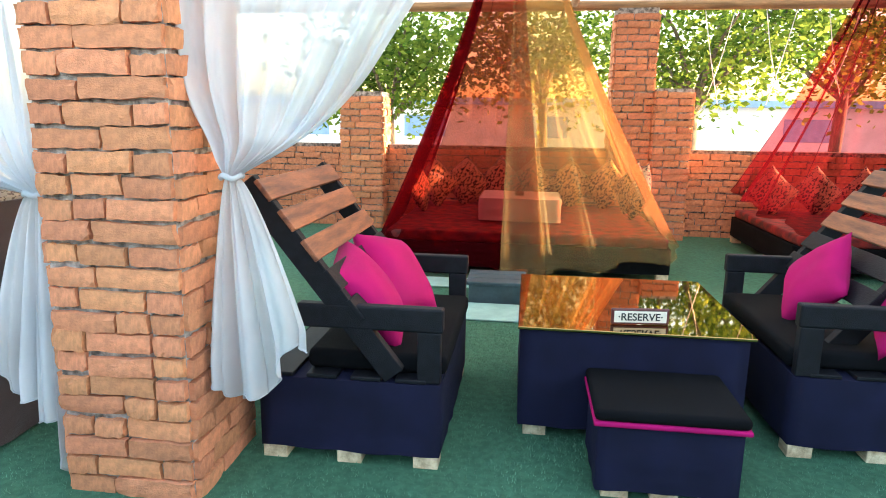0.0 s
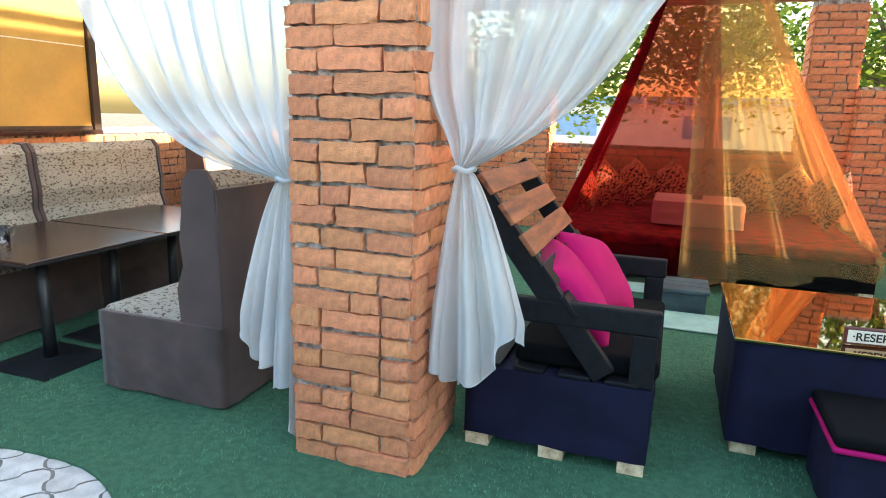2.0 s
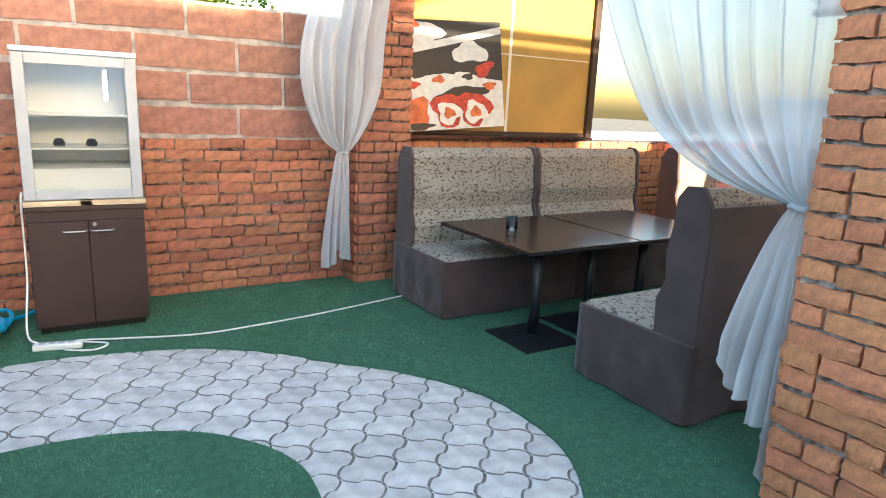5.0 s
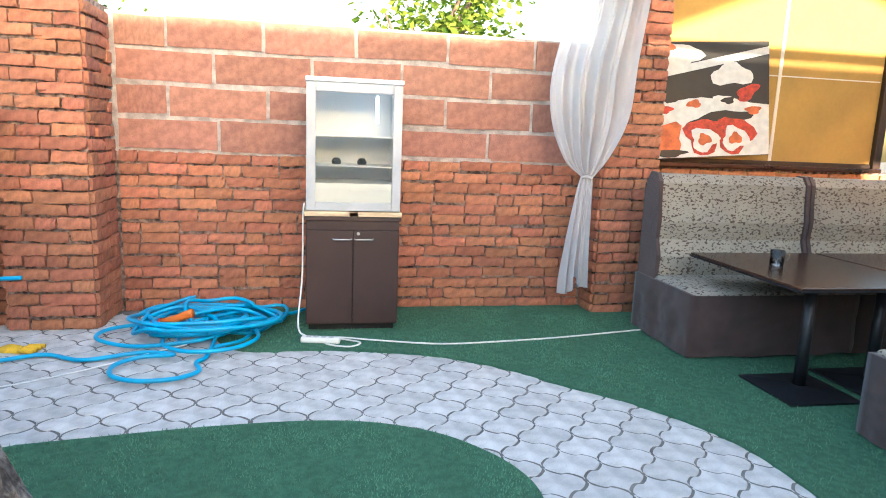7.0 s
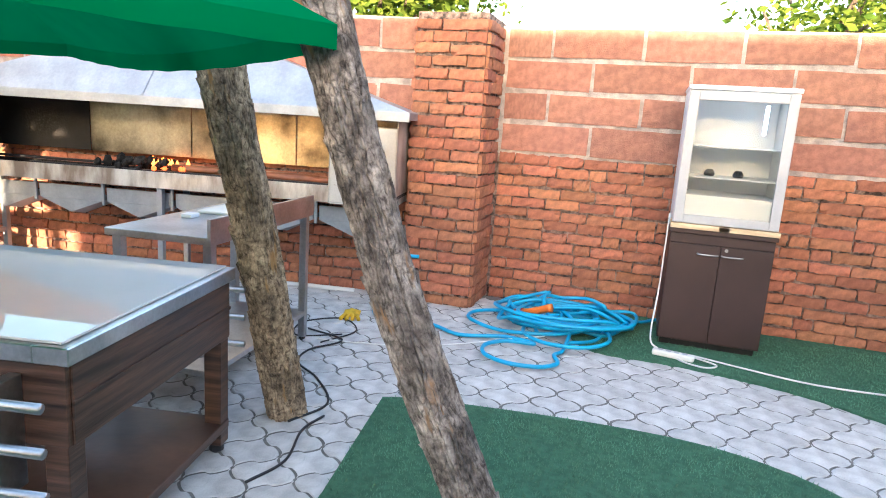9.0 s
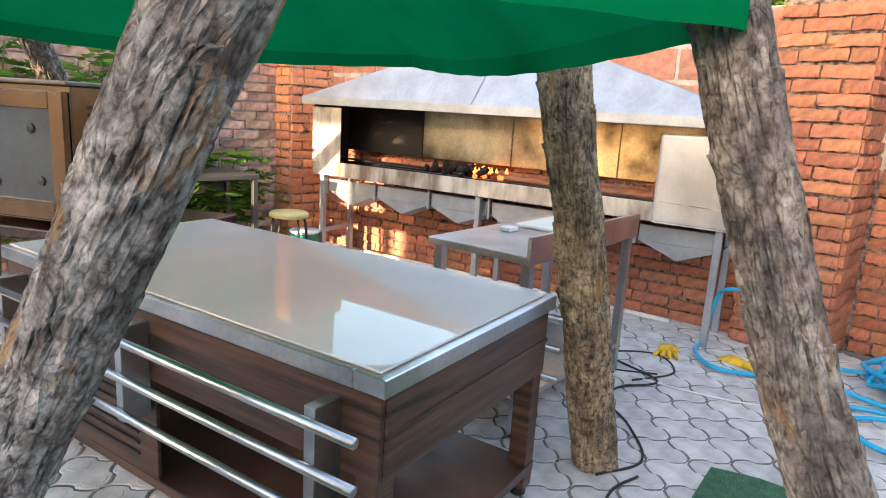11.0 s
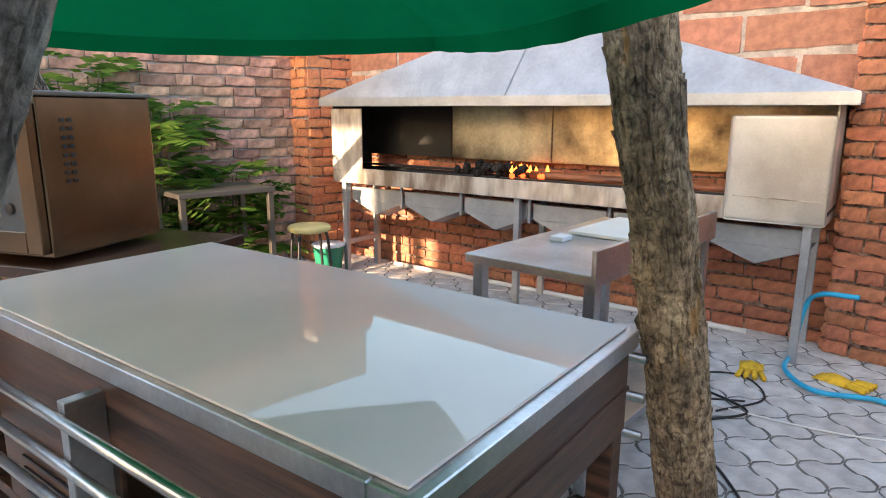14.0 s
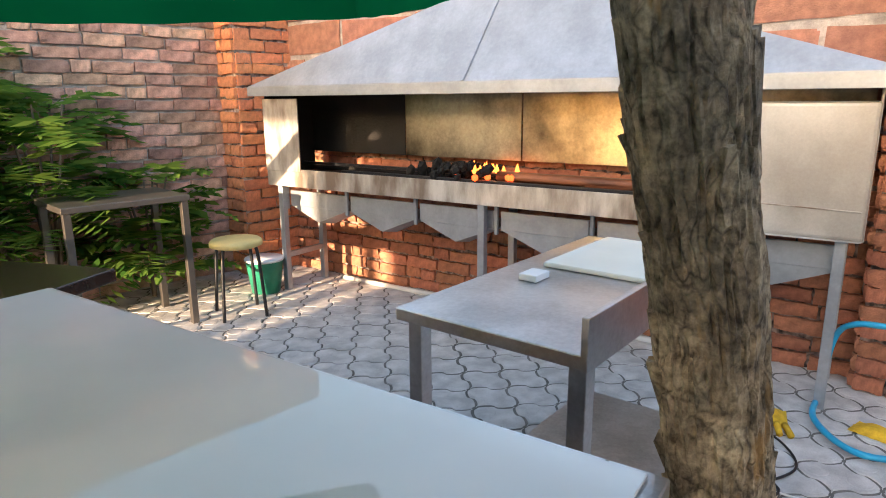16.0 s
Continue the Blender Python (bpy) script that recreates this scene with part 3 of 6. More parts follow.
def sheet(f, nu, nv):
    """A grid surface from f(u, v), u and v from 0 to 1."""
    bm = bmesh.new()
    g = [[bm.verts.new(f(i / nu, j / nv)) for j in range(nv + 1)] for i in range(nu + 1)]
    for i in range(nu):
        for j in range(nv):
            bm.faces.new((g[i][j], g[i + 1][j], g[i + 1][j + 1], g[i][j + 1]))
    return bm


def poly_prism(pts, z0, z1):
    bm = bmesh.new()
    a = [bm.verts.new((x, y, z0)) for x, y in pts]
    b = [bm.verts.new((x, y, z1)) for x, y in pts]
    bm.faces.new(b)
    bm.faces.new(a[::-1])
    for i in range(len(pts)):
        j = (i + 1) % len(pts)
        bm.faces.new((a[i], a[j], b[j], b[i]))
    return bm


def clothbox(x0, x1, y0, y1, z0, z1, seed=0, wr=0.012, n=14, bot=0.012):
    """A box wrapped in cloth: slack, wrinkled sides and an uneven hem."""
    def skin(u, v):
        per = [(x0, y0), (x1, y0), (x1, y1), (x0, y1), (x0, y0)]
        s = u * 4
        i = min(3, int(s))
        t = s - i
        ax, ay = per[i]
        bx, by = per[i + 1]
        x, y = ax + (bx - ax) * t, ay + (by - ay) * t
        nx, ny = (by - ay), -(bx - ax)
        ln = math.hypot(nx, ny)
        edge = min(1, 6 * t * (1 - t) * 2)
        w = noise.noise(Vector((x * 7 + seed, y * 7, v * 2.2 + seed))) + 0.6 * noise.noise(Vector((x * 16, y * 16 + seed, v * 9)))
        o = wr * w * edge * (0.35 + 0.65 * (1 - v)) + 0.006 * edge
        z = z0 + (z1 - z0) * v
        if v == 0:
            z += bot * noise.noise(Vector((x * 5, y * 5, seed + 3.0)))
        return (x + nx / ln * o, y + ny / ln * o, z)
    bm = sheet(skin, 4 * n, n)
    bmesh.ops.remove_doubles(bm, verts=bm.verts, dist=0.0005)
    top = box(x0, x1, y0, y1, z1 - 0.02, z1, 0.008, 2)
    me = bpy.data.meshes.new("tmp")
    top.to_mesh(me)
    top.free()
    bm.from_mesh(me)
    bpy.data.meshes.remove(me)
    return bm


# ---------------------------------------------------------------- masonry
def brick_meshes(name, l, h, d, material, rough, n=8, seed=3):
    """Uneven bricks, front face to -y, with the back open inside the joint."""
    rng = random.Random(seed)
    out = []
    for k in range(n):
        nx, nz = 6, 3
        vs, fs = [], []
        for j in range(nz + 1):
            for i in range(nx + 1):
                x, z = -l / 2 + l * i / nx, -h / 2 + h * j / nz
                edge = (i in (0, nx)) + (j in (0, nz))
                x += rng.uniform(-1, 1) * rough * (0.5 if edge else 1.0)
                z += rng.uniform(-1, 1) * rough * 0.55
                y = -d + rng.uniform(-1, 1) * rough * 0.12 + (rough * rng.choice((0, 0, 0, 0.4)) if edge else 0) + (rough * rng.choice((0, 0.2, 1.2)) if edge == 2 else 0)
                vs.append((x, y, z))
        for j in range(nz):
            for i in range(nx):
                a = j * (nx + 1) + i
                fs.append((a, a + 1, a + nx + 2, a + nx + 1))
        rim = [i for i in range(nx + 1)] + [(j + 1) * (nx + 1) + nx for j in range(nz)] + [nz * (nx + 1) + i for i in range(nx - 1, -1, -1)] + [j * (nx + 1) for j in range(nz - 1, 0, -1)]
        base = len(vs)
        for r in rim:
            vs.append((vs[r][0], 0.01, vs[r][2]))
        for a in range(len(rim)):
            b = (a + 1) % len(rim)
            fs.append((rim[b], rim[a], base + a, base + b))
        me = bpy.data.meshes.new(name)
        me.from_pydata(vs, [], fs)
        me.materials.append(M[material])
        out.append(me)
    return out


BL, BH, BD = 0.272, 0.0862, 0.019
BRICKS = brick_meshes("brick", 0.259, 0.0745, BD, "brick", 0.0085, 12)
WALLBRICKS = brick_meshes("brick", 0.260, 0.0735, BD, "brick_wall", 0.010, 12, seed=6)
OLD = brick_meshes("brick", 0.260, 0.074, BD, "brick_old", 0.008, seed=9)
BLOCKS = brick_meshes("block", 0.680, 0.214, 0.010, "block", 0.006, seed=5)


def lay(parent, org, along, length, z0, courses, meshes, pitch, height, seed=0, name="brick", joined=False, mat_name="brick", wob=0.007, bond=0.5, cuts=(1, 1, 1, 0.5, 0.75, 0.93)):
    """Courses of pieces on the face that starts at org and runs along a level way; the face looks to its right-hand side."""
    rng = random.Random(seed)
    a = Vector((along[0], along[1], 0)).normalized()
    rot = math.atan2(a.y, a.x)
    acc_v, acc_f = [], []
    for c in range(courses):
        x, lead = 0.0, True
        z = z0 + (c + 0.5) * height
        while x < length - 0.02:
            cut = rng.choice(cuts)
            if lead and c % 2:
                cut = max(0.5, 1 - bond) * rng.choice((1, 1, 0.9))
            lead = False
            if length - x - pitch * cut < 0.10:
                cut = (length - x) / pitch
            x0, x1 = max(0.0, x), min(length, x + pitch * cut)
            if x1 - x0 > 0.05:
                s = (x1 - x0) / pitch
                me = rng.choice(meshes)
                p = Vector((org[0], org[1], 0)) + a * ((x0 + x1) / 2)
                m = Matrix.Translation((p.x, p.y, z + rng.uniform(-1, 1) * wob)) @ Euler((rng.uniform(-1, 1) * 0.03, rng.uniform(-1, 1) * 0.022, rot + rng.uniform(-1, 1) * 0.012)).to_matrix().to_4x4() @ Matrix.Diagonal(((x1 - x0 - 0.018) / (pitch - 0.018), 1 + rng.uniform(-0.5, 0.4), rng.uniform(0.90, 1.05), 1))
                if joined:
                    b = len(acc_v)
                    acc_v.extend([tuple(m @ v.co) for v in me.vertices])
                    acc_f.extend([tuple(b + i for i in f.vertices) for f in me.polygons])
                else:
                    ob = new(name, me)
                    ob.parent = parent
                    ob.matrix_local = m
            x += pitch * cut
    if joined:
        ob = data_ob(name + "work", acc_v, acc_f, mat_name, parent)
        ob["kind"] = "stuff"


def wall_box(name, x0, x1, y0, y1, z0, z1, material="mortar", label=""):
    return tagged(mesh_ob(name, box(x0, x1, y0, y1, z0, z1), material), label, "wall", kind="structure")


def pillar(name, x0, x1, y0, y1, z1, faces, seed, label, material="mortar", z0=0.0):
    """A brick pier: mortar core and laid faces (s, e, n, w)."""
    core = tagged(mesh_ob(name, box(x0 + 0.006, x1 - 0.006, y0 + 0.006, y1 - 0.006, z0, z1), material), label, "pillar", kind="structure")
    n = int((z1 - z0) / BH)
    for f in faces:
        org, al, ln = {"s": ((x0, y0), (1, 0), x1 - x0), "e": ((x1, y0), (0, 1), y1 - y0), "n": ((x1, y1), (-1, 0), x1 - x0), "w": ((x0, y1), (0, -1), y1 - y0)}[f]
        lay(core, org, al, ln, z0, n, WALLBRICKS if material == "mortar_red" else BRICKS, BL, BH, seed + ord(f), bond=0.5)
    return core


# ---------------------------------------------------------------- ground, turf and paving
WX = -5.60                      # face of the west wall
WTOP, WJOINT = 2.18, 1.207      # its top, and where bricks give way to blocks
tagged(mesh_ob("ground", box(-120, 120, -120, 120, -0.12, -0.045), "earth"), "bare earth around the courtyard", "ground", kind="structure")
tagged(mesh_ob("floor", box(-5.7, 7.0, -12.0, 9.0, -0.044, -0.012), "sand"), "dark sand bed under the paving", "floor", kind="structure")
OUTER = [(-5.60, -1.75), (-5.05, -1.62), (-4.70, -1.50), (-4.56, -1.30), (-4.56, -0.91), (-4.48, -0.40), (-4.35, -0.06), (-4.12, 0.26), (-3.83, 0.52), (-3.60, 0.76), (-3.35, 0.95), (-3.07, 1.08), (-2.76, 1.12), (-2.45, 1.09), (-2.14, 0.92), (-1.7, 0.55), (-0.8, 0.30), (1.0, 0.22), (4.0, 0.2), (6.9, 0.2)]
INNER = [(-2.45, -2.20), (-3.33, -2.33), (-3.40, -2.16), (-3.45, -1.80), (-3.50, -1.40), (-3.52, -0.95), (-3.47, -0.62), (-3.33, -0.33), (-3.12, -0.13), (-2.92, -0.03), (-2.72, -0.01), (-2.3, -0.06), (-1.6, -0.3), (-0.5, -0.5), (2.0, -0.6), (6.9, -0.6), (6.9, -2.0), (1.0, -2.0)]


def smooth2(pts, n=6):
    return [(p.x, p.y) for p in spline([(x, y, 0) for x, y in pts], n)]


o2 = smooth2(OUTER) + [(6.9, 8.95), (-5.6, 8.95)]
i2 = smooth2(INNER[2:12]) + INNER[12:] + INNER[:2]
TURF_Z = 0.012
turf_a = tagged(mesh_ob("turf_carpet", poly_prism(o2, -0.011, TURF_Z), "turf"), "green artificial turf laid over the terrace floor", "artificial turf", kind="structure")
turf_b = tagged(mesh_ob("turf_carpet", poly_prism(i2, -0.011, TURF_Z), "turf"), "green artificial turf island inside the paved path", "artificial turf", kind="structure")


def inside(poly, x, y):
    c = False
    for i in range(len(poly)):
        (x0, y0), (x1, y1) = poly[i - 1], poly[i]
        if (y0 > y) != (y1 > y) and x < (x1 - x0) * (y - y0) / (y1 - y0) + x0:
            c = not c
    return c


def blades(name, poly, parent, n, xr, yr, seed):
    rng = np.random.default_rng(seed)
    vs, fs = [], []
    pts = rng.uniform((xr[0], yr[0]), (xr[1], yr[1]), (n, 2))
    for x, y in pts:
        if not inside(poly, x, y):
            continue
        h, a, w = rng.uniform(0.008, 0.017), rng.uniform(0, 6.28), 0.0024
        dx, dy, lx, ly = math.cos(a) * w, math.sin(a) * w, rng.normal(0, 0.006), rng.normal(0, 0.006)
        b = len(vs)
        vs += [(x - dx, y - dy, TURF_Z - 0.001), (x + dx, y + dy, TURF_Z - 0.001), (x + lx, y + ly, TURF_Z + h)]
        fs.append((b, b + 1, b + 2))
    ob = data_ob(name, vs, fs, "blade", parent)
    ob["kind"] = "stuff"


# ---------------------------------------------------------------- west wall with its piers
west = wall_box("wall_west", WX - 0.28, WX - 0.002, -2.6, 1.30, WJOINT - 0.01, WTOP, "mortar_pale", "red block yard wall with pale mortar joints")
west_low = wall_box("wall_west_lower", WX - 0.28, WX - 0.004, -2.6, 1.30, -0.04, WJOINT - 0.01, "mortar_red", "rough red brick yard wall below the blocks")
GRILL_WALL = pose(-4.594, -7.0, 0, 0, 0, 9.5)   # the wall bends towards the yard behind the grill
west_b = wall_box("wall_grill", -0.28, -0.002, -0.45, 4.47, WJOINT - 0.01, WTOP, "mortar_pale", "red block yard wall above the charcoal grill")
west_b.matrix_world = GRILL_WALL
west_b_low = wall_box("wall_grill_lower", -0.28, -0.004, -0.45, 4.47, -0.04, WJOINT - 0.01, "mortar_red", "rough red brick wall behind the grill")
west_b_low.matrix_world = GRILL_WALL
pier = pillar("pillar_grill", WX - 0.1, -5.12, -2.93, -2.38, 2.20, "sen", 11, "square brick pier standing proud of the yard wall", "mortar_red")
pier2 = pillar("pillar_corner", -4.80, -4.15, -7.30, -6.88, 2.4, "en", 12, "brick pier at the back corner of the yard")
pier3 = pillar("pillar_terrace_west", WX - 0.1, -5.36, 1.32, 1.80, 3.0, "se", 13, "brick pier at the end of the yard wall", "mortar_red")
old_wall = wall_box("wall_old", -4.9, -1.7, -7.40, -7.14, -0.04, 3.0, "mortar_pale", "weathered grey and red brick wall beside the grill")
south = wall_box("wall_south", WX - 0.28, 6.9, -9.3, -9.02, -0.04, 3.0, "mortar", "weathered grey and red brick wall")
# added out of view: keeps low sun off the yard, gaps cast sun patches
ew = wall_box("wall_east", 6.9, 7.1, -4.22, 3.6, -0.04, 3.7, "plaster", "added unseen wall that shades the yard, with gaps for the sun")
for a, b, z0, z1 in ((-12, -5.3, -0.04, 3.7), (-5.3, -4.5, 2.6, 3.7), (-4.5, -4.38, -0.04, 3.7), (-4.38, -4.22, 2.6, 3.7), (3.6, 5.7, -0.04, 3.7), (5.7, 9.0, -0.04, 1.15), (5.7, 9.0, 2.85, 3.7)):
    part("wall_panel", box(6.9, 7.1, a, b, z0, z1), "plaster", ew)

# ---------------------------------------------------------------- terrace shell
front = pillar("pillar_front", -1.79, -1.25, 1.57, 2.11, 3.0, "sew", 21, "square red brick pillar with rough pale mortar joints")
pil_nw = pillar("pillar_parapet_left", -2.55, -1.98, 8.0, 8.5, 1.87, "sew", 22, "short brick pillar on the parapet")
pil_n1 = pillar("pillar_parapet_tall", 1.04, 1.55, 8.05, 8.5, 2.93, "sew", 23, "tall brick pillar carrying the log beam")
pil_n2 = pillar("pillar_parapet_right", 1.56, 2.02, 7.9, 8.4, 1.93, "sew", 24, "short brick pillar beside the tall one")
north = wall_box("wall_north_parapet", WX, 6.9, 8.24, 8.5, -0.04, 1.16, "mortar_red", "low red brick parapet")
lay(north, (-4.6, 8.24), (1, 0), 11.4, 0.0, 13, BRICKS, BL, BH, 31, joined=True)
wpar = wall_box("wall_west_parapet", WX - 0.2, WX + 0.02, 1.82, 8.24, -0.04, 1.22, "mortar_red", "low brick wall under the yellow panels")
lay(wpar, (WX + 0.02, 1.82), (0, 1), 6.4, 0.0, 14, BRICKS, BL, BH, 32, joined=True)
ledge = tagged(mesh_ob("window_sill", box(WX - 0.12, WX + 0.10, 1.81, 4.05, 1.225, 1.262, 0.006), "tabletop"), "dark brown ledge under the yellow panels", "ledge", kind="structure")
yw = empty("yellow_wall", None, "yellow sheet wall panels with a dark frame", "wall", kind="structure")
for k, (a, b) in enumerate(((1.82, 2.98), (3.0, 4.02))):
    part("panel", box(WX - 0.03, WX - 0.012, a, b, 1.26, 3.0, 0.003), "yellowwall", yw)
part("seam", box(WX - 0.012, WX - 0.006, 2.975, 3.005, 1.26, 3.0), "cream", yw)
part("rail", box(WX - 0.011, WX - 0.006, 1.82, 4.0, 2.02, 2.03), "cream", yw)
part("post", box(WX - 0.05, WX + 0.03, 4.02, 4.10, 1.26, 3.0, 0.006), "darkwood", yw)
part("bottom_frame", box(WX - 0.045, WX + 0.0, 1.82, 4.02, 1.263, 1.30, 0.004), "darkwood", yw)

# pitched sheet added above the view, only to filter daylight onto the terrace
rb = bmesh.new()
ra = [[rb.verts.new((x, y, z)) for x in (-5.9, 6.9)] for y, z in ((1.5, 3.03), (5.1, 4.45), (8.7, 3.03))]
for i in range(2):
    rb.faces.new((ra[i][0], ra[i][1], ra[i + 1][1], ra[i + 1][0]))
roof = tagged(mesh_ob("ceiling", rb, "shadesheet"), "added unseen translucent sheet dimming the terrace light", "ceiling", kind="structure")
for nm, p, q, r in (("beam_north", (-5.7, 8.1, 2.95), (6.9, 8.1, 2.95), 0.06), ("beam_south", (-5.7, 1.78, 2.98), (6.9, 1.78, 2.98), 0.055)):
    tagged(mesh_ob(nm, tube([Vector(p).lerp(Vector(q), i / 24) for i in range(25)], r, 10, 0.12, seed=4), "beam", smooth=True), "peeled log roof beam", "beam", kind="structure")
tagged(mesh_ob("beam_middle", tube([(0.5, 1.8 + i * 0.3, 2.97) for i in range(22)], 0.05, 10, 0.12, seed=8), "beam", smooth=True), "peeled log roof beam", "beam", kind="structure")


# ---------------------------------------------------------------- camera-side masonry and paving pieces are laid at the end
# ---------------------------------------------------------------- pallet lounge
def pallet_feet(parent, x0, x1, y0, y1, h=0.075):
    for x in (x0 + 0.06, (x0 + x1) / 2, x1 - 0.06):
        for y in (y0 + 0.05, y1 - 0.05):
            part("foot_block", box(x - 0.055, x + 0.055, y - 0.05, y + 0.05, TURF_Z, h, 0.004), "rawwood", parent)


def pallet_sofa(label):
    """Faces +x; local origin at the back corner on the floor, seat along y."""
    s = empty("pallet_sofa", None, label, "sofa", "pallet sofas")
    W, D = 1.13, 0.80
    pallet_feet(s, 0.0, D, 0, W)
    part("base", clothbox(0.0, D, 0.0, W, 0.07, 0.40, 2, 0.010), "navy", s, "navy cloth wrapped pallet base", True)
    for k in range(4):
        part("deck_board", box(0.02 + k * 0.195, 0.155 + k * 0.195, 0.0, W, 0.402, 0.42, 0.004), "blackwood", s)
    part("seat_cushion", box(0.2, D + 0.02, 0.06, W - 0.06, 0.42, 0.51, 0.03, 4), "black", s, "black seat cushion", True)
    for y in (0.03, W - 0.20):
        part("brace", bar((-0.03, y, 1.24), (0.60, y, 0.43), 0.05, 0.10), "blackwood", s)
    for y in (0.03, W - 0.03):
        part("armrest", box(0.18, D + 0.01, y - 0.028, y + 0.028, 0.63, 0.735, 0.01, 3), "blackwood", s)
        part("arm_post", box(D - 0.10, D, y - 0.026, y + 0.026, 0.405, 0.632, 0.006), "blackwood", s)
    for k in range(5):
        t = 0.05 + k * 0.152
        x, z = -0.03 + 0.63 * t + 0.035, 1.25 - 0.81 * t
        sl = box(-0.011, 0.011, -0.01, W - 0.16, -0.052, 0.052, 0.004)
        bmesh.ops.transform(sl, verts=sl.verts, matrix=pose(x + 0.02, 0, z, 0, -38, 0))
        part("back_slat", sl, "brownwood" if k < 3 else "blackwood", s)
    return s


def cushion(name, size, thick, material, seed):
    """A stuffed square pillow standing on its lower edge or corner, local centre."""
    def f(u, v, sgn):
        x, y = (u - 0.5) * 2, (v - 0.5) * 2
        e = (1 - abs(x) ** 2.6) * (1 - abs(y) ** 2.6)
        pinch = 1 - 0.10 * (1 - abs(x) ** 2) * abs(y) ** 3 - 0.10 * (1 - abs(y) ** 2) * abs(x) ** 3
        w = 0.012 * noise.noise(Vector((x * 2.2 + seed, y * 2.2, sgn)))
        return (sgn * (thick * 0.5 * max(0, e) ** 0.55 + w * max(0, e)), x * size / 2 * pinch, y * size / 2 * pinch)
    bm = sheet(lambda u, v: f(u, v, 1), 16, 16)
    b2 = sheet(lambda u, v: f(u, v, -1), 16, 16)
    me = bpy.data.meshes.new("tmp")
    b2.to_mesh(me)
    b2.free()
    bm.from_mesh(me)
    bpy.data.meshes.remove(me)
    bmesh.ops.remove_doubles(bm, verts=bm.verts, dist=0.003)
    return mesh_ob(name, bm, material, None, True)


sofa_a = pallet_sofa("black and brown slatted pallet sofa with a navy cloth base")
sofa_a.matrix_world = pose(-1.13, 1.93, 0)
sofa_b = copy_thing(sofa_a, pose(2.02, 3.42, 0, 0, 0, 180))
for m in (pose(-0.72, 2.27, 0.700, 10, -37, 6), pose(-0.66, 2.62, 0.700, -18, -37, -10)):
    c = cushion("throw_pillow", 0.50, 0.20, "pink", 1)
    c.matrix_world = m
    tagged(c, "magenta throw pillow leaning on the pallet sofa", "pillow", "pink pillows")
for m in (pose(1.50, 2.86, 0.72, 45, 30, 4), pose(1.72, 2.42, 0.72, 20, 32, -8)):
    c = cushion("throw_pillow", 0.42, 0.17, "pink", 5)
    c.matrix_world = m
    tagged(c, "magenta throw pillow leaning on the pallet sofa", "pillow", "pink pillows")

ct = empty("coffee_table", None, "navy cloth covered pallet table with an amber glass top", "table")
pallet_feet(ct, 0.02, 1.0, 2.32, 3.28)
part("skirt", clothbox(0.0, 1.02, 2.30, 3.30, 0.075, 0.556, 7, 0.014), "navy", ct, "navy cloth skirt", True)
part("glass_top", box(-0.015, 1.04, 2.275, 3.32, 0.558, 0.572, 0.003), "amber", ct, "reflecting amber glass top")

sg = empty("reserve_sign", pose(0.55, 2.40, 0.572, 0, 0, 6), "maroon table sign reading RESERVE", "sign")
part("plate", bar((-0.135, 0.0, 0.0405), (0.135, 0.0, 0.0405), 0.016, 0.078, 0.006), "sign", sg)
part("panel", box(-0.122, 0.122, -0.0115, -0.0085, 0.013, 0.068, 0.001, 1), "cream", sg)
tx = bpy.data.curves.new("lettering", "FONT")
tx.body, tx.size, tx.extrude, tx.align_x = "·RESERVE·", 0.049, 0.0008, "CENTER"
tx.offset = 0.0008
to = new("lettering", tx)
bpy.context.view_layer.update()
tm = bpy.data.meshes.new_from_object(to)
bpy.data.objects.remove(to)
tm.materials.clear()
tm.materials.append(M["inkblack"])
lt = new("lettering", tm)
lt.parent = sg
lt.matrix_local = pose(0, -0.0125, 0.024, 90, 0, 0)

pf = empty("pouf", None, "black topped pouf with navy sides and pink piping", "pouf")
pallet_feet(pf, 0.34, 0.85, 1.84, 2.22)
part("body", clothbox(0.32, 0.87, 1.82, 2.24, 0.06, 0.345, 4, 0.008), "navy", pf, "", True)
part("top_pad", box(0.30, 0.89, 1.80, 2.26, 0.355, 0.405, 0.022, 4), "black", pf, "black padded top", True)
part("piping", box(0.297, 0.893, 1.797, 2.263, 0.336, 0.357, 0.008, 3), "pink", pf, "pink piping", True)


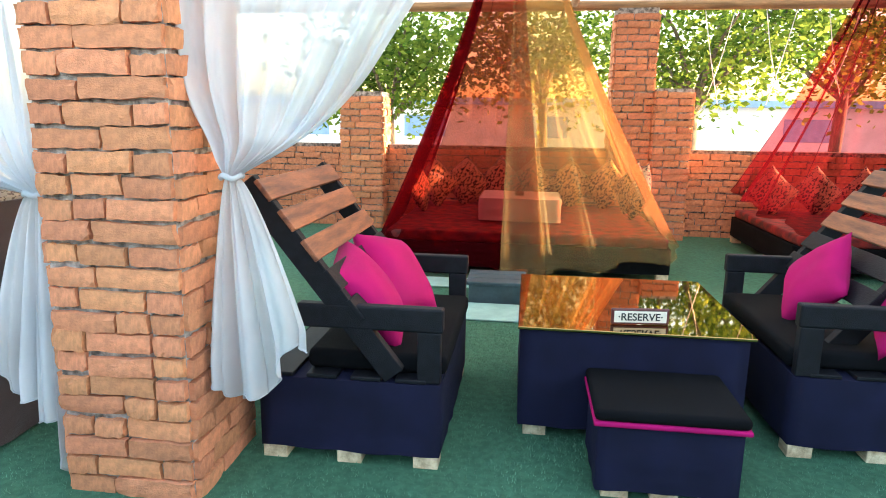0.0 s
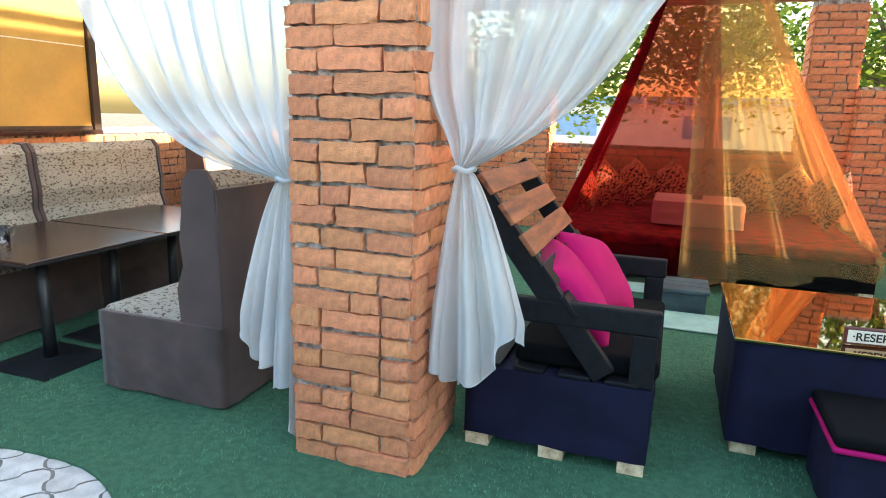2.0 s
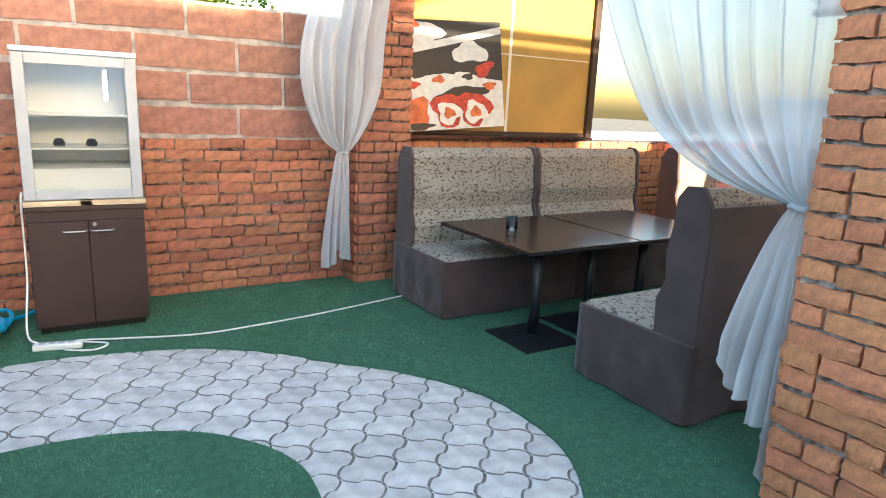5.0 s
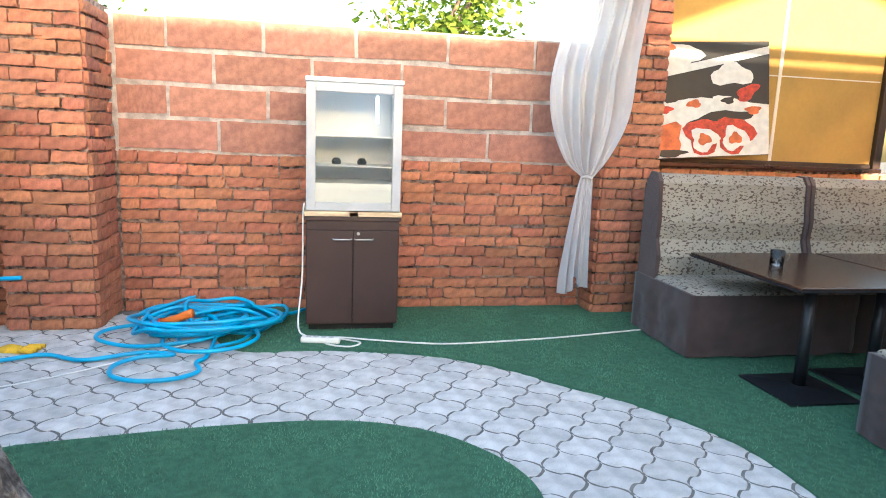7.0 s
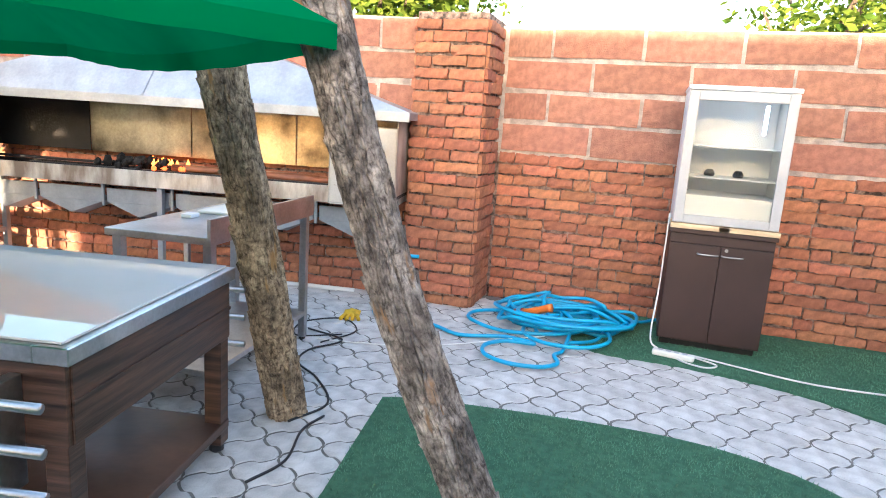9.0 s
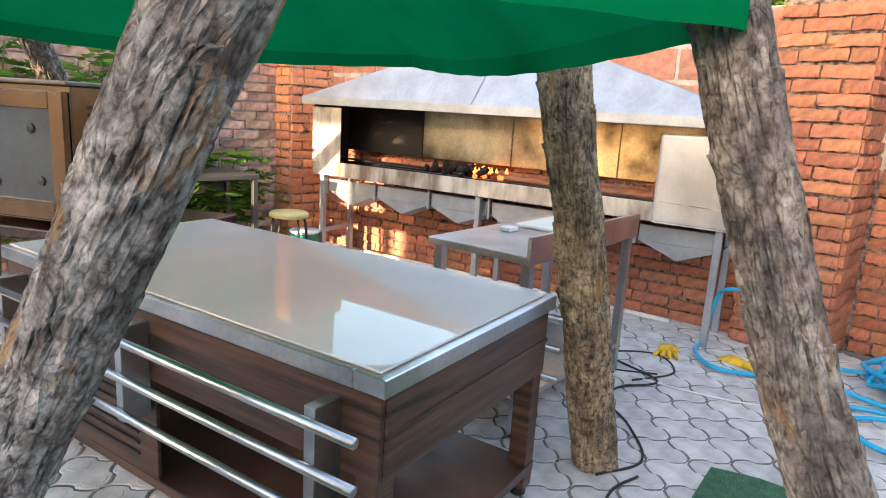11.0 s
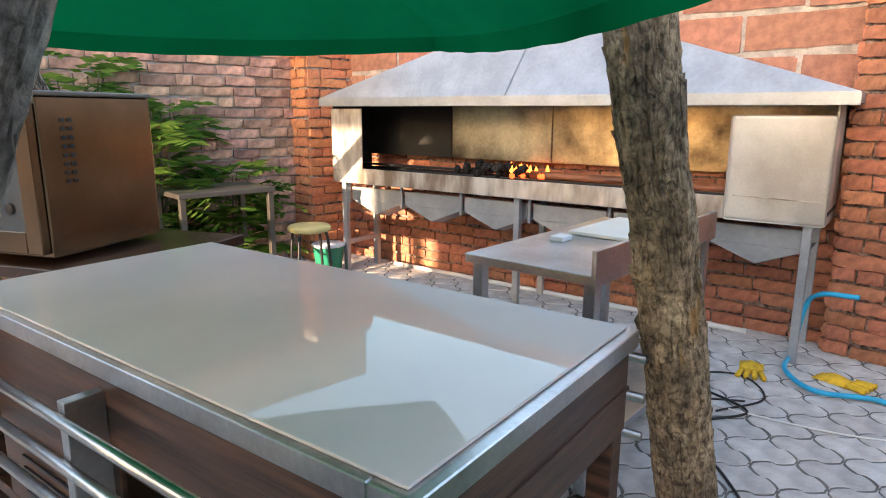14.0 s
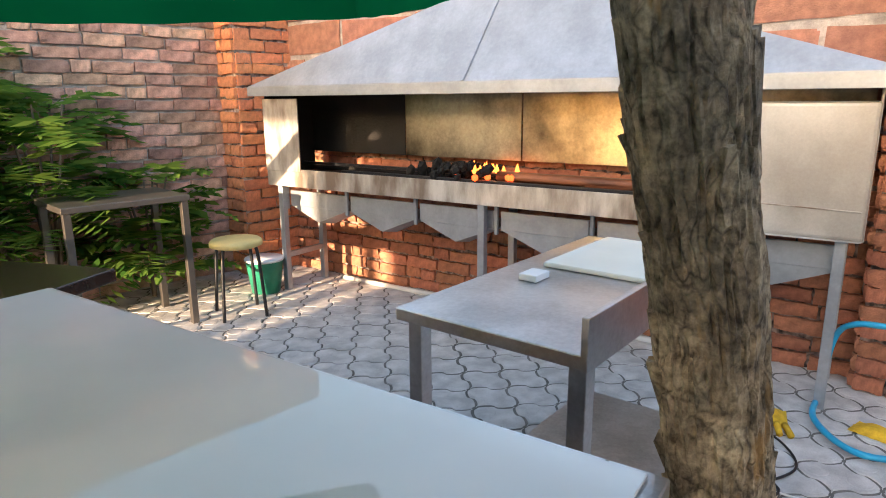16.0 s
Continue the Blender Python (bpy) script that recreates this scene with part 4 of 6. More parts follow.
# ---------------------------------------------------------------- curtains
def curtain(org, axis, left, right, tail, seed, label, folds=7, fold=0.03):
    """Sheer curtain gathered into a tie: left and right are its edges from the rail down to the tie as (along, z),
    tail the edges' foot points below it. org and axis lay it in plan."""
    o, ax = Vector((org[0], org[1], 0)), Vector((axis[0], axis[1], 0)).normalized()
    nrm = Vector((-ax.y, ax.x, 0))
    n = 10
    el = spline([(a, 0, z) for a, z in left], n)
    er = spline([(a, 0, z) for a, z in right], n)
    if len(er) != len(el):
        raise ValueError("edges need the same number of points")

    def put(a, z, off):
        return o + ax * a + nrm * off + Vector((0, 0, z))

    def upper(u, v):
        s = v * (len(el) - 1)
        i = min(len(el) - 2, int(s))
        a, b = el[i].lerp(el[i + 1], s - i), er[i].lerp(er[i + 1], s - i)
        w = abs(b.x - a.x) + abs(b.z - a.z) * 0.3
        p = a.lerp(b, u)
        amp = min(fold, w * 0.10 + 0.004)
        ph = u * folds * 6.28 + seed + 1.4 * math.sin(u * 5 + seed)
        off = amp * (math.sin(ph) + 0.45 * math.sin(2.3 * ph + seed)) + 0.02 * math.sin(v * 7 + u * 9 + seed) * min(1, w)
        return put(p.x, p.z - 0.03 * w * math.sin(math.pi * u) * v, off)

    tl, tr = el[-1], er[-1]
    (la, lz), (ra, rz) = tail

    def lower(u, v):
        k = min(1, v * 1.15) ** 0.75
        a = tl.lerp(tr, u)
        fa, fz = la + (ra - la) * u, lz + (rz - lz) * (u ** 1.6) + 0.05 * math.sin(u * 8 + seed) + 0.03 * math.sin(u * 17)
        x = a.x + (fa - a.x) * k
        z = a.z + (fz - a.z) * v
        amp = 0.008 + 0.042 * v
        ph = u * 3.6 * 6.28 + seed + 1.1 * math.sin(u * 4 + seed + v)
        return put(x + 0.012 * v * math.sin(ph * 1.7), z, amp * (math.sin(ph) + 0.4 * math.sin(2.6 * ph)))

    c = empty("curtain", None, label, "curtain", "white terrace curtains")
    part("upper_drape", sheet(upper, 110, 44), "white_sheer", c, "", True)
    part("tail", sheet(lower, 90, 34), "white_sheer", c, "", True)
    part("hem", tube([lower(i / 60, 1.0) for i in range(61)], 0.004, 6), "white_sheer", c, "", True)
    m = tl.lerp(tr, 0.5)
    ring = [put(m.x + 0.04 * math.cos(t * 0.3), m.z + 0.006 * math.sin(t), 0.034 * math.sin(t * 0.3)) for t in range(22)]
    part("tie_band", tube(ring, 0.011, 8), "white_sheer", c, "white tie band", True)
    return c


curtain((0, 1.70), (1, 0), [(-1.30, 2.92), (-1.31, 2.4), (-1.31, 1.9), (-1.27, 1.6), (-1.18, 1.40), (-1.125, 1.285)], [(0.35, 2.92), (-0.02, 2.4), (-0.40, 1.9), (-0.60, 1.62), (-0.80, 1.44), (-1.07, 1.285)], ((-1.25, 0.37), (-0.83, 0.60)), 0.6, "white sheer curtain tied back to the brick pillar")
curtain((0, 1.64), (1, 0), [(-3.35, 2.92), (-3.12, 2.4), (-2.92, 1.95), (-2.66, 1.52), (-2.30, 1.29), (-1.90, 1.205)], [(-1.76, 2.92), (-1.78, 2.4), (-1.80, 1.9), (-1.82, 1.6), (-1.83, 1.4), (-1.83, 1.205)], ((-2.12, 0.48), (-1.82, 0.06)), 2.1, "white sheer curtain tied back to the brick pillar", 8)
curtain((-5.24, 0), (0, 1), [(0.98, 2.92), (0.92, 2.45), (0.80, 1.9), (0.82, 1.55), (0.94, 1.26), (1.09, 1.13)], [(1.56, 2.92), (1.52, 2.45), (1.46, 2.0), (1.42, 1.6), (1.30, 1.30), (1.19, 1.13)], ((0.98, 0.24), (1.22, 0.30)), 4.0, "white sheer curtain tied in a bunch by the wall pier", 4, 0.05)


# ---------------------------------------------------------------- canopy beds
def net_panel(apex, base_pts, seed, fold=0.035, n=80):
    base = [Vector(p) for p in base_pts]
    ap = Vector(apex)

    def f(u, v):
        s = u * (len(base) - 1)
        i = min(len(base) - 2, int(s))
        b = base[i].lerp(base[i + 1], s - i)
        p = ap.lerp(b, v)
        out = Vector((b.x - ap.x, b.y - ap.y, 0)).normalized()
        amp = fold * (0.25 + v)
        p += out * amp * (math.sin(u * 43 + seed + 0.6 * math.sin(v * 5)) + 0.6 * math.sin(u * 97 + seed * 3))
        p += out * 0.12 * math.sin(math.pi * v) * -1.0
        if v == 1:
            p.z += 0.03 * math.sin(u * 31 + seed)
        return p
    return sheet(f, n * 2, 34)


def day_bed(x0, x1, y0, y1, label):
    b = empty("day_bed", None, label, "bed")
    pallet_feet(b, x0, x1, y0, y1, 0.11)
    part("base", clothbox(x0, x1, y0, y1, 0.10, 0.34, 3, 0.012, 18), "black", b, "black cloth wrapped base", True)
    part("mattress", box(x0 + 0.02, x1 - 0.02, y0 + 0.02, y1 - 0.02, 0.34, 0.44, 0.03, 3), "velvet", b, "red patterned mattress", True)
    return b


day_bed(-1.40, 1.36, 5.50, 7.95, "low canopied day bed with a red mattress")
day_bed(2.62, 5.4, 5.9, 7.95, "low canopied day bed beside the parapet")
nt1 = empty("bed_net", None, "red and tan gauze canopy hung over the day bed", "bed canopy")
ap = (-0.20, 6.40, 4.15)
part("red_panel", net_panel(ap, [(-1.42, 8.0, 0.42), (-1.50, 6.6, 0.34), (-1.48, 5.45, 0.20), (-0.75, 5.30, 0.14), (0.22, 5.24, 0.08)], 1.0), "red_net", nt1, "dark red gauze panel", True)
part("tan_panel", net_panel(ap, [(-0.22, 5.16, 0.10), (0.55, 5.28, 0.16), (1.42, 5.40, 0.26), (1.48, 6.6, 0.36), (1.42, 8.0, 0.44)], 2.3), "tan_net", nt1, "tan gauze panel", True)
part("back_panel", net_panel(ap, [(-1.40, 8.02, 0.5), (0.0, 8.08, 0.5), (1.40, 8.02, 0.5)], 3.3, 0.03, 50), "tan_net", nt1, "tan gauze panel", True)
part("hanging_ring", tube([(ap[0] + 0.08 * math.cos(t * 0.35), ap[1] + 0.08 * math.sin(t * 0.35), ap[2] - 0.01) for t in range(19)], 0.012, 8), "beam", nt1, "", True)
nt2 = empty("bed_net", None, "dark red gauze canopy over the far day bed", "bed canopy")
part("red_panel", net_panel((3.75, 6.9, 4.0), [(2.62, 8.0, 0.66), (2.50, 6.8, 0.58), (2.66, 5.85, 0.48), (4.0, 5.7, 0.4), (5.4, 5.8, 0.4)], 1.7), "red_net", nt2, "", True)

lt2 = empty("low_table", None, "small low table on the day bed under a white cloth", "table")
part("tablecloth", clothbox(-0.50, 0.36, 6.15, 6.95, 0.46, 0.70, 8, 0.02), "whitecloth", lt2, "white tablecloth", True)
cb = empty("ashtray", pose(-0.08, 6.5, 0.70), "small wooden box on the white cloth", "box")
part("case", box(-0.05, 0.05, -0.03, 0.03, 0.0, 0.05, 0.006), "brownwood", cb)
for i, (x, y, rz, tl) in enumerate(((-1.15, 7.45, -60, 45), (-0.80, 7.70, -80, 40), (-0.35, 7.78, -90, 45), (0.05, 7.80, -92, 40), (0.55, 7.78, -88, 45), (0.98, 7.65, -110, 42), (1.22, 7.2, -150, 45), (1.24, 6.75, -175, 45), (-1.28, 6.9, -10, 45))):
    c = cushion("bed_pillow", 0.50, 0.18, "leopard", i * 1.7)
    c.matrix_world = pose(x, y, 0.73, tl, -14, rz)
    tagged(c, "leopard print pillow propped along the day bed", "pillow", "leopard pillows")
for i, (x, y) in enumerate(((2.95, 7.6), (3.5, 7.7), (4.05, 7.7), (4.6, 7.7))):
    c = cushion("bed_pillow", 0.48, 0.18, "leopard", 20 + i)
    c.matrix_world = pose(x, y, 0.70, 45, -14, -90)
    tagged(c, "leopard print pillow propped along the day bed", "pillow", "leopard pillows")
st = empty("bed_step", None, "dark planked step in front of the day bed", "step")
for k in range(3):
    part("plank", box(-0.47, 0.02, 4.52 + k * 0.15, 4.66 + k * 0.15, 0.17, 0.20, 0.005), "plank", st)
part("body", box(-0.45, 0.0, 4.54, 4.96, TURF_Z, 0.17, 0.005), "plank", st)
tagged(mesh_ob("door_mat", box(-0.85, 0.20, 4.05, 4.50, TURF_Z + 0.004, TURF_Z + 0.016, 0.004), "mint"), "pale green mat on the turf before the bed", "mat")
tagged(mesh_ob("door_mat", box(-1.25, -0.3, 4.98, 5.32, TURF_Z + 0.004, TURF_Z + 0.016, 0.004), "mint"), "pale green mat on the turf before the bed", "mat")


# ---------------------------------------------------------------- booths and dining tables
def booth(length, label):
    """Bench with a tall padded back; faces +x, back at x = 0, runs along y."""
    b = empty("booth_bench", None, label, "bench", "booth benches")
    part("plinth", clothbox(-0.02, 0.765, -0.014, length + 0.014, 0.025, 0.44, 5, 0.022, 24), "brown", b, "brown velour base", True)
    part("seat", box(0.14, 0.76, 0.01, length - 0.01, 0.36, 0.462, 0.03, 4), "floral", b, "floral jacquard seat", True)

    def side(y0, y1, name, mt, grow):
        prof = [(0.0, 0.05), (-0.005, 0.9), (0.02, 1.13), (0.07, 1.195), (0.13, 1.19), (0.175, 1.13), (0.185, 0.98), (0.205, 0.85), (0.19, 0.72), (0.235, 0.60), (0.225, 0.46), (0.22, 0.05)]
        if grow:
            prof = [(x + 0.012 * (1 if x > 0.1 else -1), z + 0.012) for x, z in prof]
        bm = bmesh.new()
        n = 6
        rings = [[bm.verts.new((x, y0 + (y1 - y0) * k / n, z)) for x, z in prof] for k in range(n + 1)]
        for k in range(n):
            for i in range(len(prof)):
                j = (i + 1) % len(prof)
                bm.faces.new((rings[k][i], rings[k][j], rings[k + 1][j], rings[k + 1][i]))
        bm.faces.new(rings[0])
        bm.faces.new(rings[-1][::-1])
        part(name, bm, mt, b, "", False)
    side(0.035, length - 0.035, "backrest", "floral", False)
    side(0.0, 0.03, "end_panel", "brown", True)
    side(length - 0.03, length, "end_panel", "brown", True)
    part("back_cover", box(-0.02, -0.006, 0.0, length, 0.05, 1.12, 0.004), "brown", b)
    for x in (0.08, 0.68):
        for y in (0.06, length - 0.06):
            part("caster", lathe([(0.018, 0.0), (0.022, 0.008), (0.02, 0.03)], 12, (x, y, TURF_Z - 0.012)), "cablew", b)
    return b


ba = booth(1.24, "brown velour booth bench with a floral back against the yellow wall")
ba.matrix_world = pose(-4.97, 1.50, 0.0)
copy_thing(ba, pose(-4.97, 2.75, 0.0))
copy_thing(ba, pose(-4.97, 4.55, 0.0))
bb = copy_thing(ba, pose(-2.34, 3.00, 0.0, 0, 0, 180))
bb["label"] = "brown velour booth bench with its plain back to the pillar"
tagged(copy_thing(ba, pose(-2.34, 4.40, 0.0, 0, 0, 180)), "brown velour booth bench behind the first one")


def dining_table(label):
    t = empty("dining_table", None, label, "table", "dining tables")
    part("tabletop", box(-0.54, 0.54, 0.0, 0.98, 0.635, 0.665, 0.006), "tabletop", t, "glossy dark brown top")
    part("edge_band", box(-0.543, 0.543, -0.003, 0.983, 0.640, 0.652), "iron", t)
    for y in (0.22, 0.76):
        part("column", lathe([(0.036, 0.03), (0.034, 0.3), (0.034, 0.625)], 20, (0.36 if y < 0.5 else 0.30, y, 0)), "iron", t, "", True)
        bm = bmesh.new()
        cx = 0.36 if y < 0.5 else 0.30
        lo = [bm.verts.new((cx + sx * 0.23, y + sy * 0.23, TURF_Z)) for sx, sy in ((-1, -1), (1, -1), (1, 1), (-1, 1))]
        mi = [bm.verts.new((cx + sx * 0.23, y + sy * 0.23, TURF_Z + 0.012)) for sx, sy in ((-1, -1), (1, -1), (1, 1), (-1, 1))]
        hi = [bm.verts.new((cx + sx * 0.05, y + sy * 0.05, TURF_Z + 0.035)) for sx, sy in ((-1, -1), (1, -1), (1, 1), (-1, 1))]
        for i in range(4):
            j = (i + 1) % 4
            bm.faces.new((lo[i], lo[j], mi[j], mi[i]))
            bm.faces.new((mi[i], mi[j], hi[j], hi[i]))
        bm.faces.new(hi)
        bm.faces.new(lo[::-1])
        part("foot_plate", bm, "iron", t)
    return t


dt = dining_table("dark brown dining table on black pedestal legs between the booths")
dt.matrix_world = pose(-4.02, 1.66, 0)
copy_thing(dt, pose(-4.02, 2.66, 0))
mg = empty("glass_mug", pose(-4.10, 1.98, 0.665), "clear glass mug standing on the dining table", "mug")
part("body", lathe([(0.036, 0.0), (0.042, 0.006), (0.044, 0.10), (0.0415, 0.10), (0.039, 0.012), (0.001, 0.011)], 24), "glass", mg, "", True)
part("handle", tube(spline([(0.0, 0.043, 0.085), (0.0, 0.075, 0.075), (0.0, 0.08, 0.045), (0.0, 0.043, 0.02)], 6), 0.006, 8), "glass", mg, "", True)

# picture of rice rolls
ps = empty("food_poster", pose(-5.47, 2.30, 1.315, 4, -5, 0) @ Matrix.Diagonal((1, 1.3, 1.05, 1)), "unframed printed picture of rice rolls leaning on the ledge", "picture")
part("board", box(-0.012, 0.008, -0.44, 0.44, 0.0, 0.90, 0.003), "nori", ps)


def patch(pts, mt, d=0.010):
    bm = bmesh.new()
    f = [bm.verts.new((d, y, z)) for y, z in pts]
    b = [bm.verts.new((0.006, y, z)) for y, z in pts]
    bm.faces.new(f)
    for i in range(len(pts)):
        j = (i + 1) % len(pts)
        bm.faces.new((f[i], f[j], b[j], b[i]))
    part("print_shape", bm, mt, ps)


def blob(cy, cz, ry, rz, mt, d, seed, n=18, rot=0.0):
    pts = []
    for k in range(n):
        a = 2 * math.pi * k / n
        w = 1 + 0.18 * math.sin(3 * a + seed) + 0.1 * math.sin(5 * a + seed * 2)
        y, z = ry * w * math.cos(a), rz * w * math.sin(a)
        pts.append((max(-0.437, min(0.437, cy + y * math.cos(rot) - z * math.sin(rot))), max(0.003, min(0.897, cz + y * math.sin(rot) + z * math.cos(rot)))))
    patch(pts, mt, d)


patch([(-0.437, 0.003), (0.437, 0.003), (0.437, 0.40), (-0.05, 0.47), (-0.437, 0.40)], "rice", 0.009)
patch([(-0.437, 0.60), (0.437, 0.80), (0.437, 0.86), (-0.437, 0.66)], "rice", 0.0095)
blob(-0.20, 0.79, 0.15, 0.10, "rice", 0.0100, 1.0)
blob(-0.30, 0.86, 0.07, 0.04, "salmon", 0.0105, 2.0)
blob(0.17, 0.64, 0.15, 0.085, "rice", 0.0100, 3.0)
for i, (y, z, r) in enumerate(((-0.12, 0.40, 0.10), (0.12, 0.42, 0.09), (0.30, 0.34, 0.11), (-0.32, 0.36, 0.10))):
    blob(y, z, r, r * 0.7, "rice", 0.0105 + i * 0.0004, i)
    blob(y + 0.02, z + 0.02, r * 0.5, r * 0.3, ("salmon", "nori", "salmon", "roe")[i], 0.0125 + i * 0.0004, i + 4)
blob(0.28, 0.50, 0.09, 0.05, "roe", 0.0135, 2, rot=0.7)
for i, (y, r) in enumerate(((-0.03, 0.13), (0.19, 0.13))):
    blob(y, 0.17, r, r * 1.1, "roe", 0.014 + i * 0.0004, i)
    blob(y, 0.14, r * 0.72, r * 0.72, "rice", 0.015 + i * 0.0004, i + 1)
    blob(y, 0.14, r * 0.36, r * 0.34, "salmon", 0.016 + i * 0.0004, i + 2)
blob(-0.30, 0.15, 0.12, 0.13, "salmon", 0.0145, 5)
blob(-0.26, 0.04, 0.10, 0.03, "nori", 0.0150, 7)
blob(0.08, 0.30, 0.24, 0.05, "nori", 0.0128, 3, rot=0.15)

# ---------------------------------------------------------------- display fridge on its cabinet
cabn = empty("base_cabinet", None, "dark brown two door cabinet by the brick wall", "cabinet")
CY0, CY1, CXF = -0.985, -0.345, -4.94
part("carcass", box(-5.50, CXF - 0.02, CY0, CY1, 0.06, 0.80, 0.004), "cabinet", cabn)
part("plinth", box(-5.47, CXF - 0.06, CY0 + 0.02, CY1 - 0.02, TURF_Z, 0.06), "iron", cabn)
part("worktop", box(-5.52, CXF + 0.01, CY0 - 0.01, CY1 + 0.01, 0.80, 0.828, 0.004), "cabinet", cabn)
part("top_rail", box(CXF - 0.02, CXF - 0.004, CY0 + 0.003, CY1 - 0.003, 0.735, 0.797, 0.002), "cabinet", cabn)
for a, b, hy in ((CY0 + 0.003, -0.667, -0.74), (-0.663, CY1 - 0.003, -0.59)):
    d = part("door", box(CXF - 0.02, CXF, a, b, 0.068, 0.73, 0.003), "cabinet", cabn)
    h = part("handle", tube(spline([(CXF, hy - 0.065, 0.672), (CXF + 0.025, hy - 0.055, 0.672), (CXF + 0.028, hy, 0.672), (CXF + 0.025, hy + 0.055, 0.672), (CXF, hy + 0.065, 0.672)], 5), 0.005, 8), "steel", d, "steel bow handle", True)
part("lock", tube([(CXF - 0.002, -0.63, 0.71), (CXF + 0.008, -0.63, 0.71)], 0.011, 14), "steel", cabn)
for k, y in enumerate((-0.93, -0.42)):
    part("slat", box(-5.48, CXF + 0.02, CY0 - 0.01 if not k else -0.70, -0.63 if not k else CY1 + 0.012, 0.830, 0.862, 0.004), "rawwood", cabn)
fr = empty("display_fridge", None, "white countertop display fridge with a glass door", "fridge")
FZ0, FZ1, FX = 0.864, 1.72, -4.93
part("back", box(-5.46, -5.43, CY0, CY1, FZ0, FZ1, 0.004), "white", fr)
part("side", box(-5.43, FX - 0.03, CY0, CY0 + 0.03, FZ0, FZ1, 0.004), "white", fr)
part("side", box(-5.43, FX - 0.03, CY1 - 0.03, CY1, FZ0, FZ1, 0.004), "white", fr)
part("bottom", box(-5.43, FX - 0.03, CY0 + 0.03, CY1 - 0.03, FZ0, FZ0 + 0.19, 0.004), "white", fr)
part("top", box(-5.46, FX + 0.005, CY0 - 0.006, CY1 + 0.006, FZ1, FZ1 + 0.03, 0.008, 3), "white", fr)
part("inner_back", box(-5.428, -5.42, CY0 + 0.031, CY1 - 0.031, FZ0 + 0.191, FZ1 - 0.002), "white", fr)
door = empty("door", None)
door.parent = fr
dm = bmesh.new()
for a in ((CY0 + 0.002, CY0 + 0.062, FZ0 + 0.004, FZ1 - 0.004), (CY1 - 0.062, CY1 - 0.002, FZ0 + 0.004, FZ1 - 0.004), (CY0 + 0.062, CY1 - 0.062, FZ0 + 0.004, FZ0 + 0.06), (CY0 + 0.062, CY1 - 0.062, FZ1 - 0.064, FZ1 - 0.004)):
    box(FX - 0.028, FX, a[0], a[1], a[2], a[3], 0.004, 2, dm)
part("door_frame", dm, "grey", door, "grey door frame")
pg = part("pane", box(FX - 0.016, FX - 0.010, CY0 + 0.06, CY1 - 0.06, FZ0 + 0.058, FZ1 - 0.062), "glass", door)
pg.visible_shadow = False
for z in (FZ0 + 0.30, FZ0 + 0.50):
    part("shelf", box(-5.40, FX - 0.05, CY0 + 0.035, CY1 - 0.035, z, z + 0.008, 0.002), "white", fr, "white wire shelf")
part("lamp_strip", box(FX - 0.05, FX - 0.035, CY1 - 0.18, CY1 - 0.16, FZ1 - 0.26, FZ1 - 0.08, 0.003), "fridgelamp", fr, "lit white lamp strip")
part("badge", box(FX, FX + 0.002, CY1 - 0.16, CY1 - 0.08, FZ1 - 0.05, FZ1 - 0.03), "white", fr)
for y in (-0.78, -0.60):
    part("knob", lathe([(0.03, 0.0), (0.035, 0.02), (0.02, 0.045)], 14, (-5.2, y, FZ0 + 0.308)), "char", fr)
ps2 = empty("power_strip", pose(-4.70, -0.88, TURF_Z, 0, 0, 80), "white extension block lying on the turf", "power strip")
part("case", box(-0.13, 0.13, -0.03, 0.03, 0.0, 0.04, 0.012, 3), "cablew", ps2)
for k in range(4):
    part("socket", lathe([(0.018, 0.0), (0.018, 0.002)], 14, (-0.08 + k * 0.05, 0, 0.04)), "grey", ps2)


def cable(name, pts, r, mt, label, cat, n=8, seg=8):
    return tagged(mesh_ob(name, tube(spline(pts, n), r, seg), mt, None, True), label, cat)


cable("white_cable", [(-4.72, -0.75, 0.03), (-4.66, -0.62, 0.02), (-4.58, -0.70, 0.02), (-4.66, -0.85, 0.02), (-4.78, -0.78, 0.02), (-4.70, -0.5, 0.02), (-4.60, -0.1, 0.02), (-4.62, 0.3, 0.02), (-4.68, 0.75, 0.02), (-4.78, 1.25, 0.02), (-4.84, 1.52, 0.02)], 0.006, "cablew", "white extension cable running over the turf", "cable")
cable("white_cable", [(-4.74, -0.97, 0.04), (-4.80, -1.03, 0.10), (-4.98, -1.01, 0.4), (-4.99, -1.005, 0.80), (-5.03, -1.0, 0.90), (-5.2, -1.0, 0.86)], 0.006, "cablew", "white power cable hanging down the cabinet side", "cable")

# blue hose heap
rng = random.Random(12)
hp = []
for k in range(15):
    cx, cy = -4.92 + rng.uniform(-0.24, 0.20), -1.66 + rng.uniform(-0.26, 0.26)
    rx, ry, ph = rng.uniform(0.20, 0.40), rng.uniform(0.20, 0.46), rng.uniform(0, 6)
    for j in range(7):
        a = ph + j * 0.9
        hp.append((min(-5.0 + 0.62, max(-5.52, cx + rx * math.cos(a))), cy + ry * math.sin(a), 0.02 + 0.014 * k * (0.3 + 0.7 * rng.random())))
tagged(mesh_ob("garden_hose", tube(spline(hp, 5), 0.0135, 8), "rubber", None, True), "blue garden hose in a tangled heap by the wall", "hose")
cable("garden_hose", [(-5.1, -1.25, 0.10), (-5.25, -1.1, 0.06), (-5.4, -1.0, 0.05), (-5.54, -0.9, 0.04)], 0.0135, "rubber", "blue hose end running behind the cabinet", "hose")
